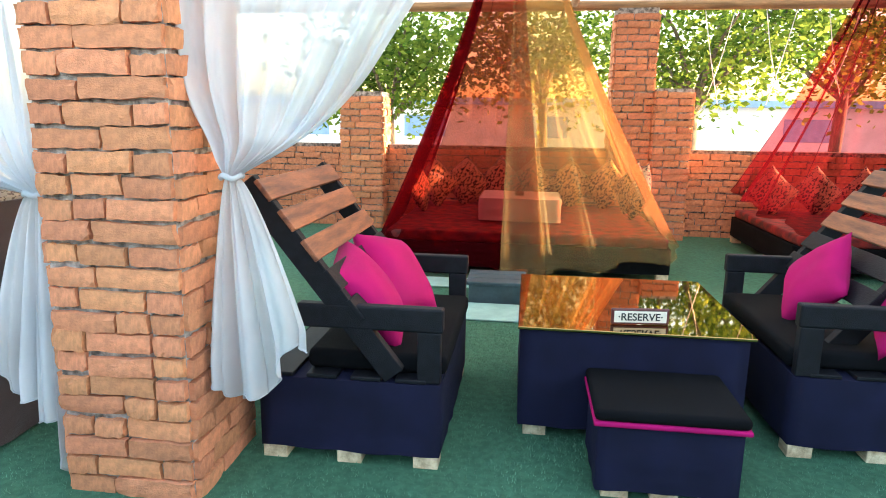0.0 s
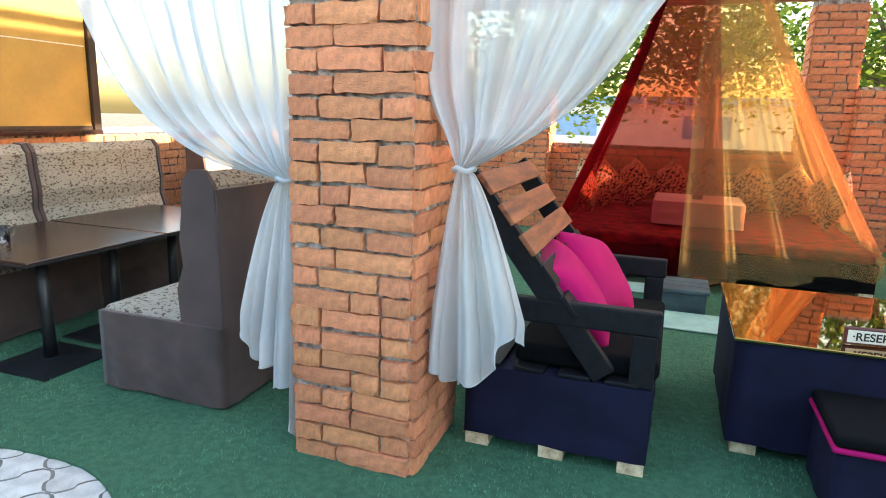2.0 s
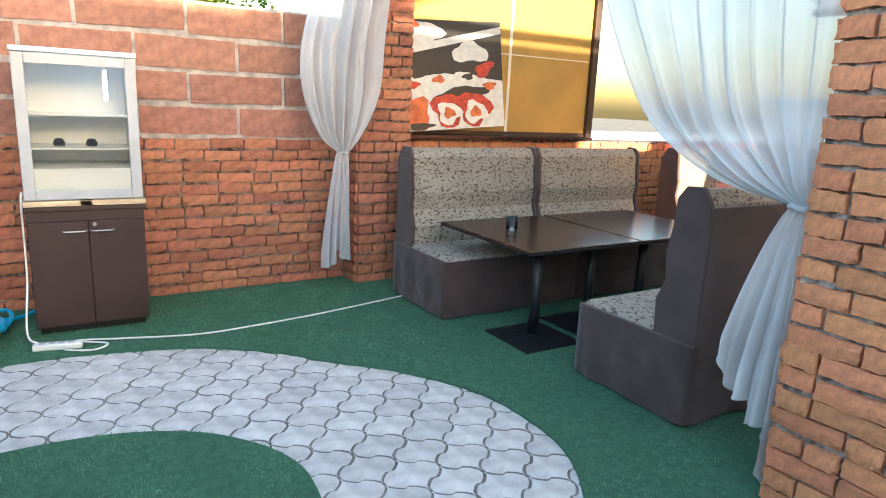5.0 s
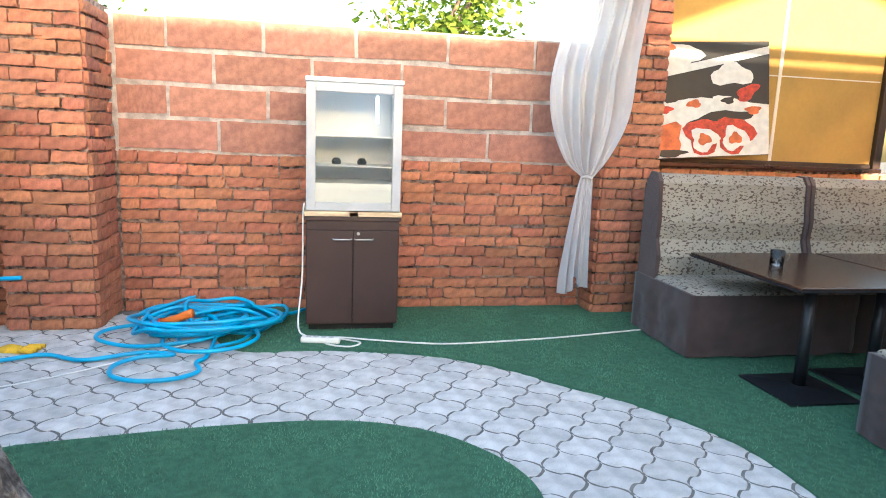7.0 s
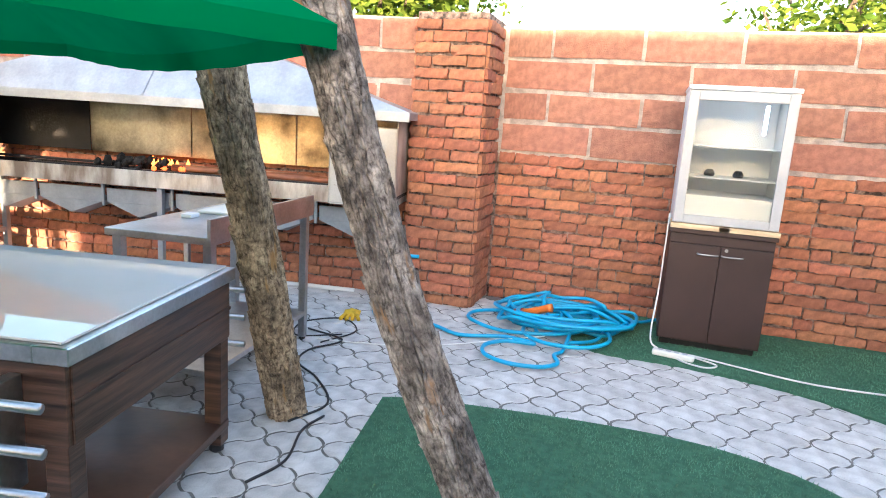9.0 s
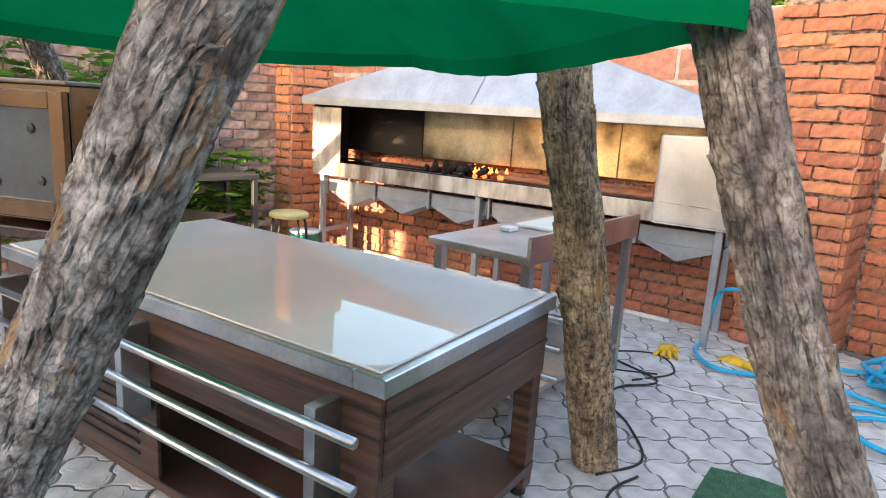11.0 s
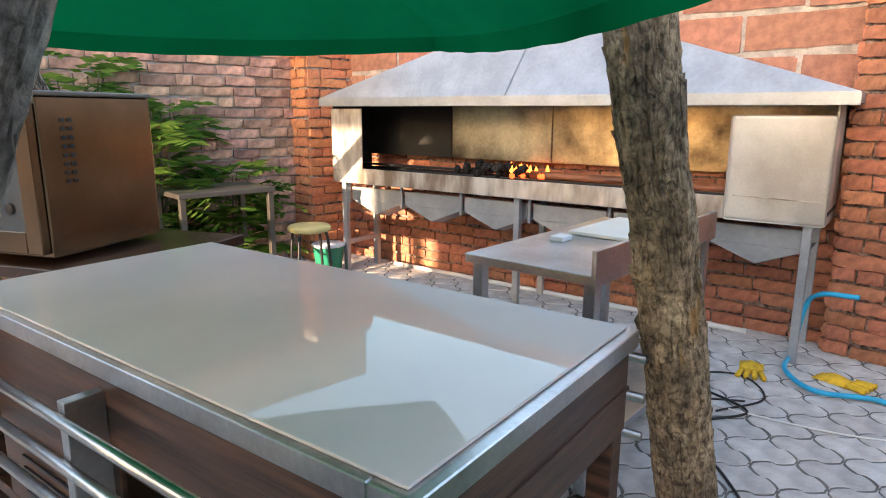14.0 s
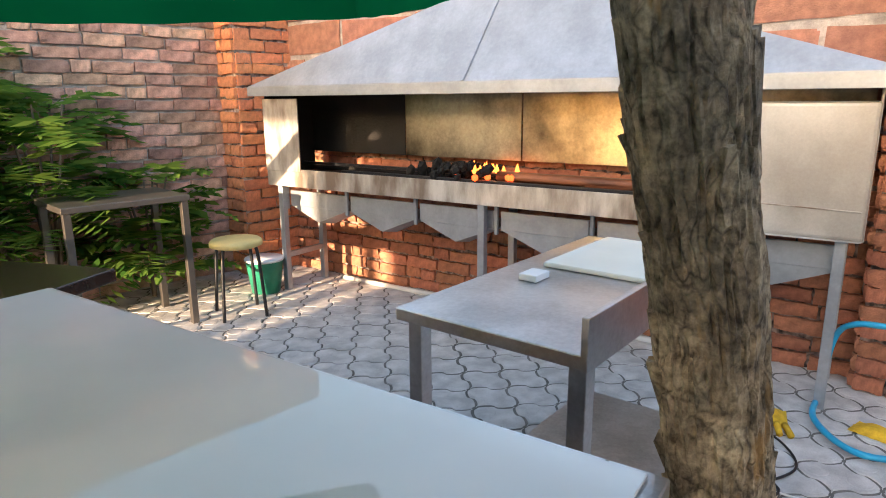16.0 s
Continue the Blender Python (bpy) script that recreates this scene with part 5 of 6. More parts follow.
cable("garden_hose", [(-4.75, -1.55, 0.050), (-4.46, -1.56, 0.020), (-4.35, -1.60, 0.020), (-4.20, -1.56, 0.024), (-4.08, -1.66, 0.028), (-4.05, -1.85, 0.032), (-4.13, -2.00, 0.036), (-4.28, -2.03, 0.040), (-4.40, -1.92, 0.044), (-4.42, -1.74, 0.048), (-4.52, -1.95, 0.030), (-4.44, -2.25, 0.02), (-4.55, -2.5, 0.02), (-4.42, -2.75, 0.03), (-4.60, -2.95, 0.03), (-4.85, -3.0, 0.05), (-4.9, -2.98, 0.3), (-4.86, -2.9, 0.40), (-4.86, -2.72, 0.42)], 0.0135, "rubber", "blue garden hose leading along the paving to the grill", "hose", 10)
nz = empty("hose_nozzle", pose(-4.78, -1.78, 0.17, 0, -18, 70), "orange and red hose nozzle on the heap", "hose nozzle")
part("barrel", tube([(-0.13, 0, 0), (-0.05, 0, 0), (0.0, 0, 0), (0.08, 0, 0.01), (0.1, 0, 0.01)], 0.024, 12, 0, 0.03), "orange", nz, "", True)
part("collar", tube([(-0.2, 0, 0), (-0.13, 0, 0)], 0.03, 12), "redplastic", nz, "red collar", True)


# ---------------------------------------------------------------- charcoal grill
GRILL = Matrix.Translation((-4.78, -2.90, 0)) @ Matrix.Rotation(radians(10.8), 4, "Z") @ Matrix.Translation((4.70, 2.86, 0))
gr = empty("charcoal_grill", GRILL, "long galvanised charcoal grill with a sheet metal hood", "grill")
GX0, GX1, GY0, GY1 = -5.17, -4.70, -6.46, -2.86
TZ0, TZ1, HZ = 0.775, 0.90, 1.405
part("trough_front", box(GX1 - 0.012, GX1, GY0, GY1, TZ0, TZ1, 0.003), "stainsteel", gr, "smoke stained front sheet")
part("trough_back", box(GX0, GX0 + 0.012, GY0, GY1, TZ0, 0.88, 0.003), "sootblack", gr)
part("trough_bed", box(GX0 + 0.012, GX1 - 0.012, GY0, GY1, TZ0 + 0.05, TZ0 + 0.075), "char", gr, "ash covered fire bed")
for k in range(4):
    a = GY0 + 0.02 + k * 0.89
    part("back_sheet", box(GX0 + 0.013, GX0 + 0.022, a, a + 0.882, 0.99, HZ + 0.03, 0.002), "soot" if k else "sootblack", gr, "sooty steel back sheet")
part("grate_rail", box(GX0 + 0.12, GX0 + 0.15, GY0 + 0.02, GY1 - 0.02, 0.90, 0.92, 0.003), "iron", gr)
part("grate_rail", box(GX1 - 0.15, GX1 - 0.12, GY0 + 0.6, GY1 - 0.5, 0.88, 0.90, 0.003), "iron", gr)
part("end_sheet_right", box(GX0, GX1 - 0.013, GY1 - 0.012, GY1, TZ0, HZ, 0.004), "stainsteel", gr)
part("end_sheet_left", box(GX0, GX1 - 0.013, GY0, GY0 + 0.012, TZ0, HZ, 0.004), "sootblack", gr)
part("wind_shield_right", box(GX1 - 0.006, GX1 + 0.008, GY1 - 0.50, GY1 - 0.0, TZ0 - 0.004, HZ - 0.06, 0.02, 3), "palesteel", gr, "pale steel front shield")
part("wind_shield_left", box(GX1 - 0.006, GX1 + 0.008, GY0 + 0.0, GY0 + 0.34, TZ1 - 0.02, HZ - 0.03, 0.006, 2), "stainsteel", gr, "pale steel front shield with soot specks")
part("shield_crease", bar((GX1 + 0.009, GY1 - 0.46, TZ1 + 0.01), (GX1 + 0.009, GY1 - 0.02, TZ1 + 0.0), 0.006, 0.006, 0.002), "stainsteel", gr)
bm = bmesh.new()
lo = [bm.verts.new(p) for p in ((GX0 - 0.02, GY0 - 0.08, HZ), (GX1 + 0.05, GY0 - 0.08, HZ), (GX1 + 0.05, GY1 + 0.08, HZ), (GX0 - 0.02, GY1 + 0.08, HZ))]
md = [bm.verts.new(p) for p in ((GX0 - 0.02, GY0 - 0.08, HZ + 0.055), (GX1 + 0.05, GY0 - 0.08, HZ + 0.055), (GX1 + 0.05, GY1 + 0.08, HZ + 0.055), (GX0 - 0.02, GY1 + 0.08, HZ + 0.055))]
hi = [bm.verts.new(p) for p in ((GX0 + 0.02, -5.05, 1.95), (GX0 + 0.20, -5.05, 1.95), (GX0 + 0.20, -4.30, 1.95), (GX0 + 0.02, -4.30, 1.95))]
for i in range(4):
    j = (i + 1) % 4
    bm.faces.new((lo[i], lo[j], md[j], md[i]))
    bm.faces.new((md[i], md[j], hi[j], hi[i]))
bm.faces.new(hi)
hood = part("hood", bm, "galv", gr, "grey galvanised pyramid hood")
sm = hood.modifiers.new("thickness", "SOLIDIFY")
sm.thickness = 0.006
part("hood_lip", box(GX1 + 0.052, GX1 + 0.06, GY0 - 0.085, GY1 + 0.085, HZ - 0.012, HZ + 0.05, 0.002), "galv", gr)
for y in (-4.78,):
    q0, q1 = Vector((GX1 + 0.053, y, HZ + 0.058)), Vector((GX0 + 0.203, -4.72, 1.952))
    part("hood_seam", bar(q0, q1, 0.018, 0.008, 0.002), "galv", gr)
for y in (GY0 + 0.10, -4.70, GY1 - 0.08):
    for x in (GX1 - 0.04, GX0 + 0.05):
        part("leg", box(x - 0.022, x + 0.022, y - 0.022, y + 0.022, -0.012, TZ0, 0.003), "galv", gr)
part("leg_brace", box(GX0 + 0.07, GX1 - 0.06, GY0 + 0.085, GY0 + 0.115, 0.24, 0.28, 0.003), "galv", gr)
for k in range(6):
    a = GY0 + 0.13 + k * 0.575
    pan = part("ash_pan", box(GX1 - 0.10, GX1 - 0.085, a, a + 0.53, 0.625, 0.735, 0.004), "galv", gr, "hinged ash pan")
    part("pan_hanger", bar((GX1 - 0.075, a - 0.022, 0.60), (GX1 - 0.075, a - 0.022, TZ0), 0.022, 0.022), "galv", gr)
    bm = bmesh.new()
    v = [bm.verts.new(p) for p in ((GX1 - 0.09, a + 0.0, 0.625), (GX1 - 0.09, a + 0.53, 0.625), (GX1 - 0.25, a + 0.265, 0.49), (GX1 - 0.44, a + 0.0, 0.625), (GX1 - 0.44, a + 0.53, 0.625), (GX1 - 0.09, a + 0.265, 0.52))]
    bm.faces.new((v[0], v[1], v[5]))
    bm.faces.new((v[0], v[5], v[2], v[3]))
    bm.faces.new((v[1], v[4], v[2], v[5]))
    bm.faces.new((v[3], v[2], v[4]))
    part("ash_funnel", bm, "galv", gr)
rng = random.Random(5)
bm = bmesh.new()
for k in range(46):
    x, y = GX1 - 0.12 - rng.random() * 0.25, -4.98 + rng.gauss(0, 0.16)
    s = rng.uniform(0.018, 0.045)
    bmesh.ops.create_icosphere(bm, subdivisions=1, radius=s, matrix=pose(x, y, TZ0 + 0.09 + rng.random() * 0.10, rng.random() * 90, rng.random() * 90, 0) @ Matrix.Diagonal((1, 1.4, 0.8, 1)))
tagged(mesh_ob("charcoal_pile", bm, "char"), "black charcoal heap burning in the grill", "charcoal", kind="stuff").matrix_world = GRILL
fl = empty("flame", GRILL, "small orange flames on the charcoal", "fire")
for k in range(9):
    x, y = GX1 - 0.2 - rng.random() * 0.2, -4.80 + rng.gauss(0, 0.07)
    h = rng.uniform(0.04, 0.085)
    part("tongue", lathe([(0.006, 0.0), (0.016, h * 0.25), (0.010, h * 0.6), (0.001, h)], 8, (x, y, TZ0 + 0.15)), "fire", fl, "", True)
for k in range(10):
    bm = bmesh.new()
    bmesh.ops.create_icosphere(bm, subdivisions=1, radius=0.022, matrix=pose(GX1 - 0.1 - rng.random() * 0.25, -4.66 + rng.gauss(0, 0.16), TZ0 + 0.14))
    part("coal", bm, "ember", fl, "glowing coal")
for y, z, l in ((-4.1, 0.94, 1.2), (-3.75, 0.93, 0.8)):
    tagged(mesh_ob("log", tube([(GX0 + 0.25, y - l / 2 + i * l / 8, z - 0.02) for i in range(9)], 0.03, 8, 0.25, seed=3), "brownwood", None, True), "charred log lying on the grill rail", "log").matrix_world = GRILL

# ---------------------------------------------------------------- stainless prep table
PREP = pose(-2.84, -3.0, 0, 0, 0, 6) @ Matrix.Translation((2.93, 3.08, 0))
pt = empty("prep_table", PREP, "stainless steel prep table with a raised edge", "table")
PX0, PX1, PY0, PY1, PZ = -4.05, -2.93, -3.62, -3.08, 0.835
part("top", box(PX0, PX1, PY0, PY1, PZ - 0.035, PZ, 0.004), "steel", pt)
part("raised_edge", box(PX0 - 0.02, PX1, PY1 - 0.012, PY1 + 0.006, PZ - 0.04, PZ + 0.085, 0.003), "steel", pt)
for x in (PX0 + 0.03, PX1 - 0.05):
    for y in (PY0 + 0.04, PY1 - 0.03):
        part("leg", box(x - 0.022, x + 0.022, y - 0.022, y + 0.022, 0.02, PZ - 0.035, 0.003), "steel", pt)
        part("foot", lathe([(0.016, 0.0), (0.02, 0.01), (0.012, 0.03)], 10, (x, y, -0.002)), "iron", pt)
part("lower_shelf", box(PX0 + 0.01, PX1 - 0.02, PY0 + 0.02, PY1 - 0.01, 0.16, 0.19, 0.004), "steel", pt)
tb = tagged(mesh_ob("cutting_board", box(-4.0, -3.52, -3.52, -3.14, PZ + 0.001, PZ + 0.018, 0.005), "cream"), "pale cutting board on the prep table", "cutting board")
tb.matrix_world = PREP
mb = tagged(mesh_ob("match_box", box(-3.42, -3.34, -3.50, -3.44, PZ + 0.001, PZ + 0.022, 0.003), "white"), "small white box on the prep table", "box")
mb.matrix_world = PREP

# ---------------------------------------------------------------- glass-topped salad showcase
sc = empty("salad_showcase", pose(-1.67, -2.52, 0, 0, 0, 191), "dark wood laminate showcase table with a glass top", "showcase")
U, V, SZ = 0.97, 1.93, 0.785
fm = bmesh.new()
box(0, U, 0, 0.10, SZ - 0.05, SZ, 0.003, 1, fm)
box(0, U, V - 0.06, V, SZ - 0.05, SZ, 0.003, 1, fm)
box(0, 0.05, 0.10, V - 0.06, SZ - 0.05, SZ, 0.003, 1, fm)
box(U - 0.05, U, 0.10, V - 0.06, SZ - 0.05, SZ, 0.003, 1, fm)
part("top_frame", fm, "steel", sc, "stainless top frame")
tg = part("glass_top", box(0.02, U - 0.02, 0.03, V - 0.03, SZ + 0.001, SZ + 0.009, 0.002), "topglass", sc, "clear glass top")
tg.visible_shadow = False
part("inner_pan", box(0.052, U - 0.052, 0.102, V - 0.062, SZ - 0.095, SZ - 0.075, 0.003), "inside", sc, "pale metal interior")
part("inner_bar", box(0.60, 0.63, 0.12, V - 0.08, SZ - 0.075, SZ - 0.03, 0.003), "steel", sc)
for k, q in enumerate(((0.06, 0.12, 0.11, V - 0.07), (U - 0.12, U - 0.06, 0.11, V - 0.07), (0.12, U - 0.12, 0.11, 0.22), (0.12, U - 0.12, V - 0.15, V - 0.07))):
    part("inner_ledge", box(q[0], q[1], q[2], q[3], SZ - 0.074, SZ - 0.012, 0.003), "white", sc)
part("inner_bar", box(0.125, U - 0.125, 0.40, 0.42, SZ - 0.074, SZ - 0.04, 0.003), "steel", sc)
for a in ((0.012, 0.03, 0.02, V - 0.02), (U - 0.03, U - 0.012, 0.02, V - 0.02)):
    part("apron", box(a[0], a[1], a[2], a[3], 0.50, SZ - 0.051, 0.003), "wenge", sc)
part("apron", box(0.03, U - 0.03, 0.014, 0.032, 0.50, SZ - 0.051, 0.003), "wenge", sc)
part("apron", box(0.03, U - 0.03, V - 0.032, V - 0.014, 0.50, SZ - 0.051, 0.003), "wenge", sc)
part("trim", box(0.028, U - 0.028, 0.0085, 0.0135, 0.618, 0.630), "wenge", sc)
for u in (0.05, U - 0.05):
    for v in (0.06, V - 0.06):
        part("leg", box(u - 0.035, u + 0.035, v - 0.035, v + 0.035, 0.04, 0.51, 0.004), "wenge", sc)
        part("caster", lathe([(0.02, 0.0), (0.03, 0.01), (0.03, 0.04)], 12, (u, v, 0.0)), "iron", sc)
part("lower_shelf", box(0.02, U - 0.02, 0.02, V - 0.02, 0.10, 0.14, 0.004), "wenge", sc)
part("vent_panel", box(0.02, 0.035, 0.95, 1.7, 0.14, 0.50, 0.003), "wenge", sc)
for k in range(6):
    part("vent_slot", box(0.012, 0.0185, 1.05, 1.55, 0.20 + k * 0.04, 0.208 + k * 0.04), "iron", sc)
for k, z in enumerate((0.665, 0.545, 0.425)):
    for u in (-0.095, U + 0.095):
        part("rail", tube([(u, 0.005, z), (u, V - 0.03, z)], 0.014, 12), "steel", sc, "chrome tray rail", True)
for v in (0.16, 0.98, V - 0.16):
    for u, e in ((-0.082, 0.012), (U + 0.082, U - 0.012)):
        part("rail_bracket", box(min(u, e), max(u, e), v - 0.018, v + 0.018, 0.385, 0.70, 0.003), "steel", sc)


# ---------------------------------------------------------------- log posts and green canopy
def log_post(name, pts, r, rtop, mt, seed, label, n=16):
    """A crooked, barked trunk with knots and lifted bark flakes."""
    p = spline(pts, n)
    axis = (p[-1] - p[0]).normalized()
    base = Matrix.Translation(p[0]) @ axis.to_track_quat("Z", "Y").to_matrix().to_4x4()
    ob = empty(name, base, label, "post", "log posts")
    p = [base.inverted() @ q for q in p]
    rng = random.Random(seed)
    na, nr = 110, 200
    vs, fs = [], []
    for j in range(nr + 1):
        s = j / nr * (len(p) - 1)
        i = min(len(p) - 2, int(s))
        c = p[i].lerp(p[i + 1], s - i)
        rr = r + (rtop - r) * j / nr
        for k in range(na):
            th = 2 * math.pi * k / na
            q = Vector((math.cos(th), math.sin(th), 0))
            w = q * 3.2 + Vector((0, 0, c.z * 5.5)) + Vector((seed * 3.1, 0, 0))
            ridge = noise.noise(Vector((w.x * 1.3, w.y * 1.3, w.z * 0.7)))
            crack = min(1.0, abs(ridge) * 9)
            plate = 0.5 + 0.5 * noise.cell(Vector((w.x * 1.6 + ridge, w.y * 1.6, w.z * 1.5)))
            big = noise.noise(Vector((q.x * 0.9 + seed, q.y * 0.9, c.z * 3)))
            rad = rr * (1 + 0.16 * big) + 0.010 * crack + 0.005 * plate + 0.004 * noise.noise(Vector((w.x * 7, w.y * 7, w.z * 5)))
            vs.append(tuple(c + q * rad))
    for j in range(nr):
        for k in range(na):
            k2 = (k + 1) % na
            fs.append((j * na + k, j * na + k2, (j + 1) * na + k2, (j + 1) * na + k))
    fs.append(tuple(range(na))[::-1])
    fs.append(tuple(nr * na + k for k in range(na)))
    data_ob("trunk", vs, fs, mt, ob)
    bm = bmesh.new()
    for k in range(110):
        i = rng.randrange(2, len(p) - 2)
        t = (p[i + 1] - p[i - 1]).normalized()
        a = t.cross(Vector((0.31, 0.72, 0.62))).normalized()
        th = rng.uniform(0, 6.28)
        n1 = (a * math.cos(th) + t.cross(a) * math.sin(th))
        rr = r + (rtop - r) * i / len(p)
        c = p[i] + n1 * rr * 0.98
        w = t.cross(n1)
        L, Wd = rng.uniform(0.02, 0.075), rng.uniform(0.008, 0.022)
        qs = [c + t * L * sx * rng.uniform(0.6, 1) + w * Wd * sy * rng.uniform(0.6, 1) + n1 * (0.010 + (0.016 * rng.random() if sx > 0 else 0.002)) for sx, sy in ((-1, -1), (-0.2, -1.2), (1, -0.7), (1.1, 0.6), (0, 1.1), (-1, 0.8))]
        vs = [bm.verts.new(q) for q in qs]
        bm.faces.new(vs)
        lo = [bm.verts.new(q - n1 * 0.022) for q in qs]
        for m in range(6):
            j = (m + 1) % 6
            bm.faces.new((vs[m], vs[j], lo[j], lo[m]))
    part("bark_flake", bm, mt, ob)["kind"] = "stuff"
    bm = bmesh.new()
    for k in range(7):
        i = rng.randrange(3, len(p) - 3)
        th = rng.uniform(0, 6.28)
        t = (p[i + 1] - p[i - 1]).normalized()
        a = t.cross(Vector((0.31, 0.72, 0.62))).normalized()
        n1 = (a * math.cos(th) + t.cross(a) * math.sin(th))
        rr = r + (rtop - r) * i / len(p)
        bmesh.ops.create_icosphere(bm, subdivisions=2, radius=rr * 0.26, matrix=Matrix.Translation(p[i] + n1 * rr * 0.84))
    part("knot", bm, mt, ob, "", True)["kind"] = "stuff"
    return ob


log_post("log_post", [(-1.99, -1.31, -0.012), (-2.00, -1.53, 0.45), (-2.03, -1.745, 0.87), (-2.05, -1.93, 1.35), (-2.06, -2.08, 1.80)], 0.052, 0.060, "bark", 3, "leaning grey log post with peeling bark")
log_post("log_post", [(-2.985, -2.68, -0.012), (-2.87, -2.70, 0.5), (-2.735, -2.715, 1.0), (-2.59, -2.735, 1.5), (-2.48, -2.75, 1.86)], 0.080, 0.074, "bark2", 5, "upright tan log post on the paving")
log_post("log_post", [(-0.79, -3.12, -0.012), (-0.93, -2.93, 0.45), (-1.04, -2.70, 0.9), (-1.14, -2.44, 1.35), (-1.22, -2.23, 1.7), (-1.26, -2.12, 1.88)], 0.068, 0.064, "bark3", 8, "leaning grey log post with cracked bark")
log_post("log_post", [(-2.855, -7.446, -0.012), (-2.295, -6.464, 0.8), (-1.881, -5.739, 1.4), (-1.536, -5.135, 1.9)], 0.06, 0.055, "bark", 9, "leaning grey log post behind the oven")

cn = empty("green_canopy", None, "green fabric canopy stretched over the log posts", "canopy")
CA, CB, CD = Vector((-1.98, -1.95, 1.63)), Vector((-3.05, -4.0, 1.67)), Vector((0.25, -2.85, 1.76))
CC = Vector((-0.95, -4.9, 1.70))
peak = (CA + CB + CC + CD) / 4 + Vector((0, 0, 0.95))
for k, (a, b) in enumerate(((CA, CB), (CB, CC), (CC, CD), (CD, CA))):
    nr = (b - a).cross(Vector((0, 0, 1))).normalized()

    def slope(u, v, a=a, b=b):
        e = a.lerp(b, u)
        e = Vector((e.x, e.y, e.z - 0.06 * math.sin(math.pi * u)))
        p = e.lerp(peak, v)
        p.z -= 0.10 * math.sin(math.pi * v) + 0.004 * math.sin(u * 13 + v * 5) * math.sin(math.pi * u) * math.sin(math.pi * v)
        return p
    part("slope", sheet(slope, 40, 16), "tarp", cn, "", True)
    sgn = 1 if nr.dot((a + b) / 2 - peak) > 0 else -1

    def valance(u, v, a=a, b=b):
        e = a.lerp(b, u)
        z = e.z - 0.06 * math.sin(math.pi * u)
        return Vector((e.x, e.y, z)) + nr * sgn * (0.012 + 0.002 * math.sin(u * 30)) * math.sin(math.pi * u) ** 0.3 * v + Vector((0, 0, -0.06 * v - 0.0015 * v * math.sin(u * 57)))
    part("valance", sheet(valance, 70, 2), "tarp", cn, "green hem band", True)

# ---------------------------------------------------------------- oven on a dark counter
ctb = empty("dark_counter", pose(-1.66, -4.75, 0, 0, 0, -60), "dark pedestal counter on the paving", "counter")
part("top", box(-0.35, 1.7, -0.80, 0.06, 0.70, 0.75, 0.006), "tabletop", ctb)
part("column", box(0.25, 0.37, -0.42, -0.30, 0.03, 0.70, 0.004), "iron", ctb)
part("foot_plate", box(-0.02, 0.64, -0.68, -0.04, -0.006, 0.03, 0.008), "iron", ctb)
ov = empty("convection_oven", pose(-1.66, -4.75, 0.751, 0, 0, -60), "stainless convection oven with a glass door", "oven")
OW, OD, OH = 0.66, 0.62, 0.68
part("body", box(0.0, OW, -OD, -0.02, 0.02, OH - 0.02, 0.006), "ovensteel", ov)
part("top_cover", box(-0.015, OW + 0.015, -OD, 0.015, OH - 0.02, OH, 0.005), "darksteel", ov)
od = None
for a in ((0.01, 0.09, 0.04, OH - 0.05), (OW - 0.09, OW - 0.01, 0.04, OH - 0.05), (0.09, OW - 0.09, 0.04, 0.13), (0.09, OW - 0.09, OH - 0.13, OH - 0.05)):
    od = part("door_rail", box(a[0], a[1], -0.02, 0.018, a[2], a[3], 0.004, 1), "ovensteel", ov, "steel door frame")
part("pane", box(0.09, OW - 0.09, -0.012, 0.008, 0.13, OH - 0.13), "ovenblack", od, "dark reflecting pane")
for x, z in ((0.16, 0.22), (0.20, 0.46), (0.42, 0.20)):
    part("dial", lathe([(0.024, 0.0), (0.020, 0.010), (0.008, 0.013)], 18), "iron", ov, "").matrix_local = pose(x, 0.009, z, -90, 0, 0)
for k in range(8):
    for j in range(2):
        part("vent_hole", box(-0.004, 0.001, -0.14 - j * 0.035, -0.12 - j * 0.035, 0.56 - k * 0.035, 0.575 - k * 0.035), "iron", ov)
bt = empty("jar", pose(-1.02, -5.55, 0.751), "small glass jar standing on the dark counter", "jar")
part("body", lathe([(0.04, 0.0), (0.042, 0.02), (0.042, 0.12), (0.025, 0.15), (0.025, 0.17)], 16), "glass", bt, "", True)

# small steel table, stool, bucket
s2 = empty("side_table", None, "small steel side table among the plants", "table")
part("top", box(-3.38, -2.68, -6.62, -6.10, 0.78, 0.815, 0.004), "darksteel", s2)
for x in (-3.35, -2.71):
    for y in (-6.59, -6.13):
        part("leg", box(x - 0.02, x + 0.02, y - 0.02, y + 0.02, -0.012, 0.78, 0.003), "darksteel", s2)
sl = empty("stool", pose(-3.64, -6.08, 0), "round stool with a cream seat and dark legs", "stool")
part("seat", lathe([(0.14, 0.455), (0.165, 0.465), (0.165, 0.49), (0.15, 0.503), (0.02, 0.505)], 28), "stoolseat", sl, "", True)
for k in range(4):
    a = k * math.pi / 2 + 0.5
    part("leg", tube(spline([(0.10 * math.cos(a), 0.10 * math.sin(a), 0.46), (0.15 * math.cos(a), 0.15 * math.sin(a), 0.43), (0.19 * math.cos(a), 0.19 * math.sin(a), -0.01)], 5), 0.011, 8), "iron", sl, "", True)
bk = empty("bucket", pose(-4.02, -6.42, 0), "green painted bucket under the grill end", "bucket")
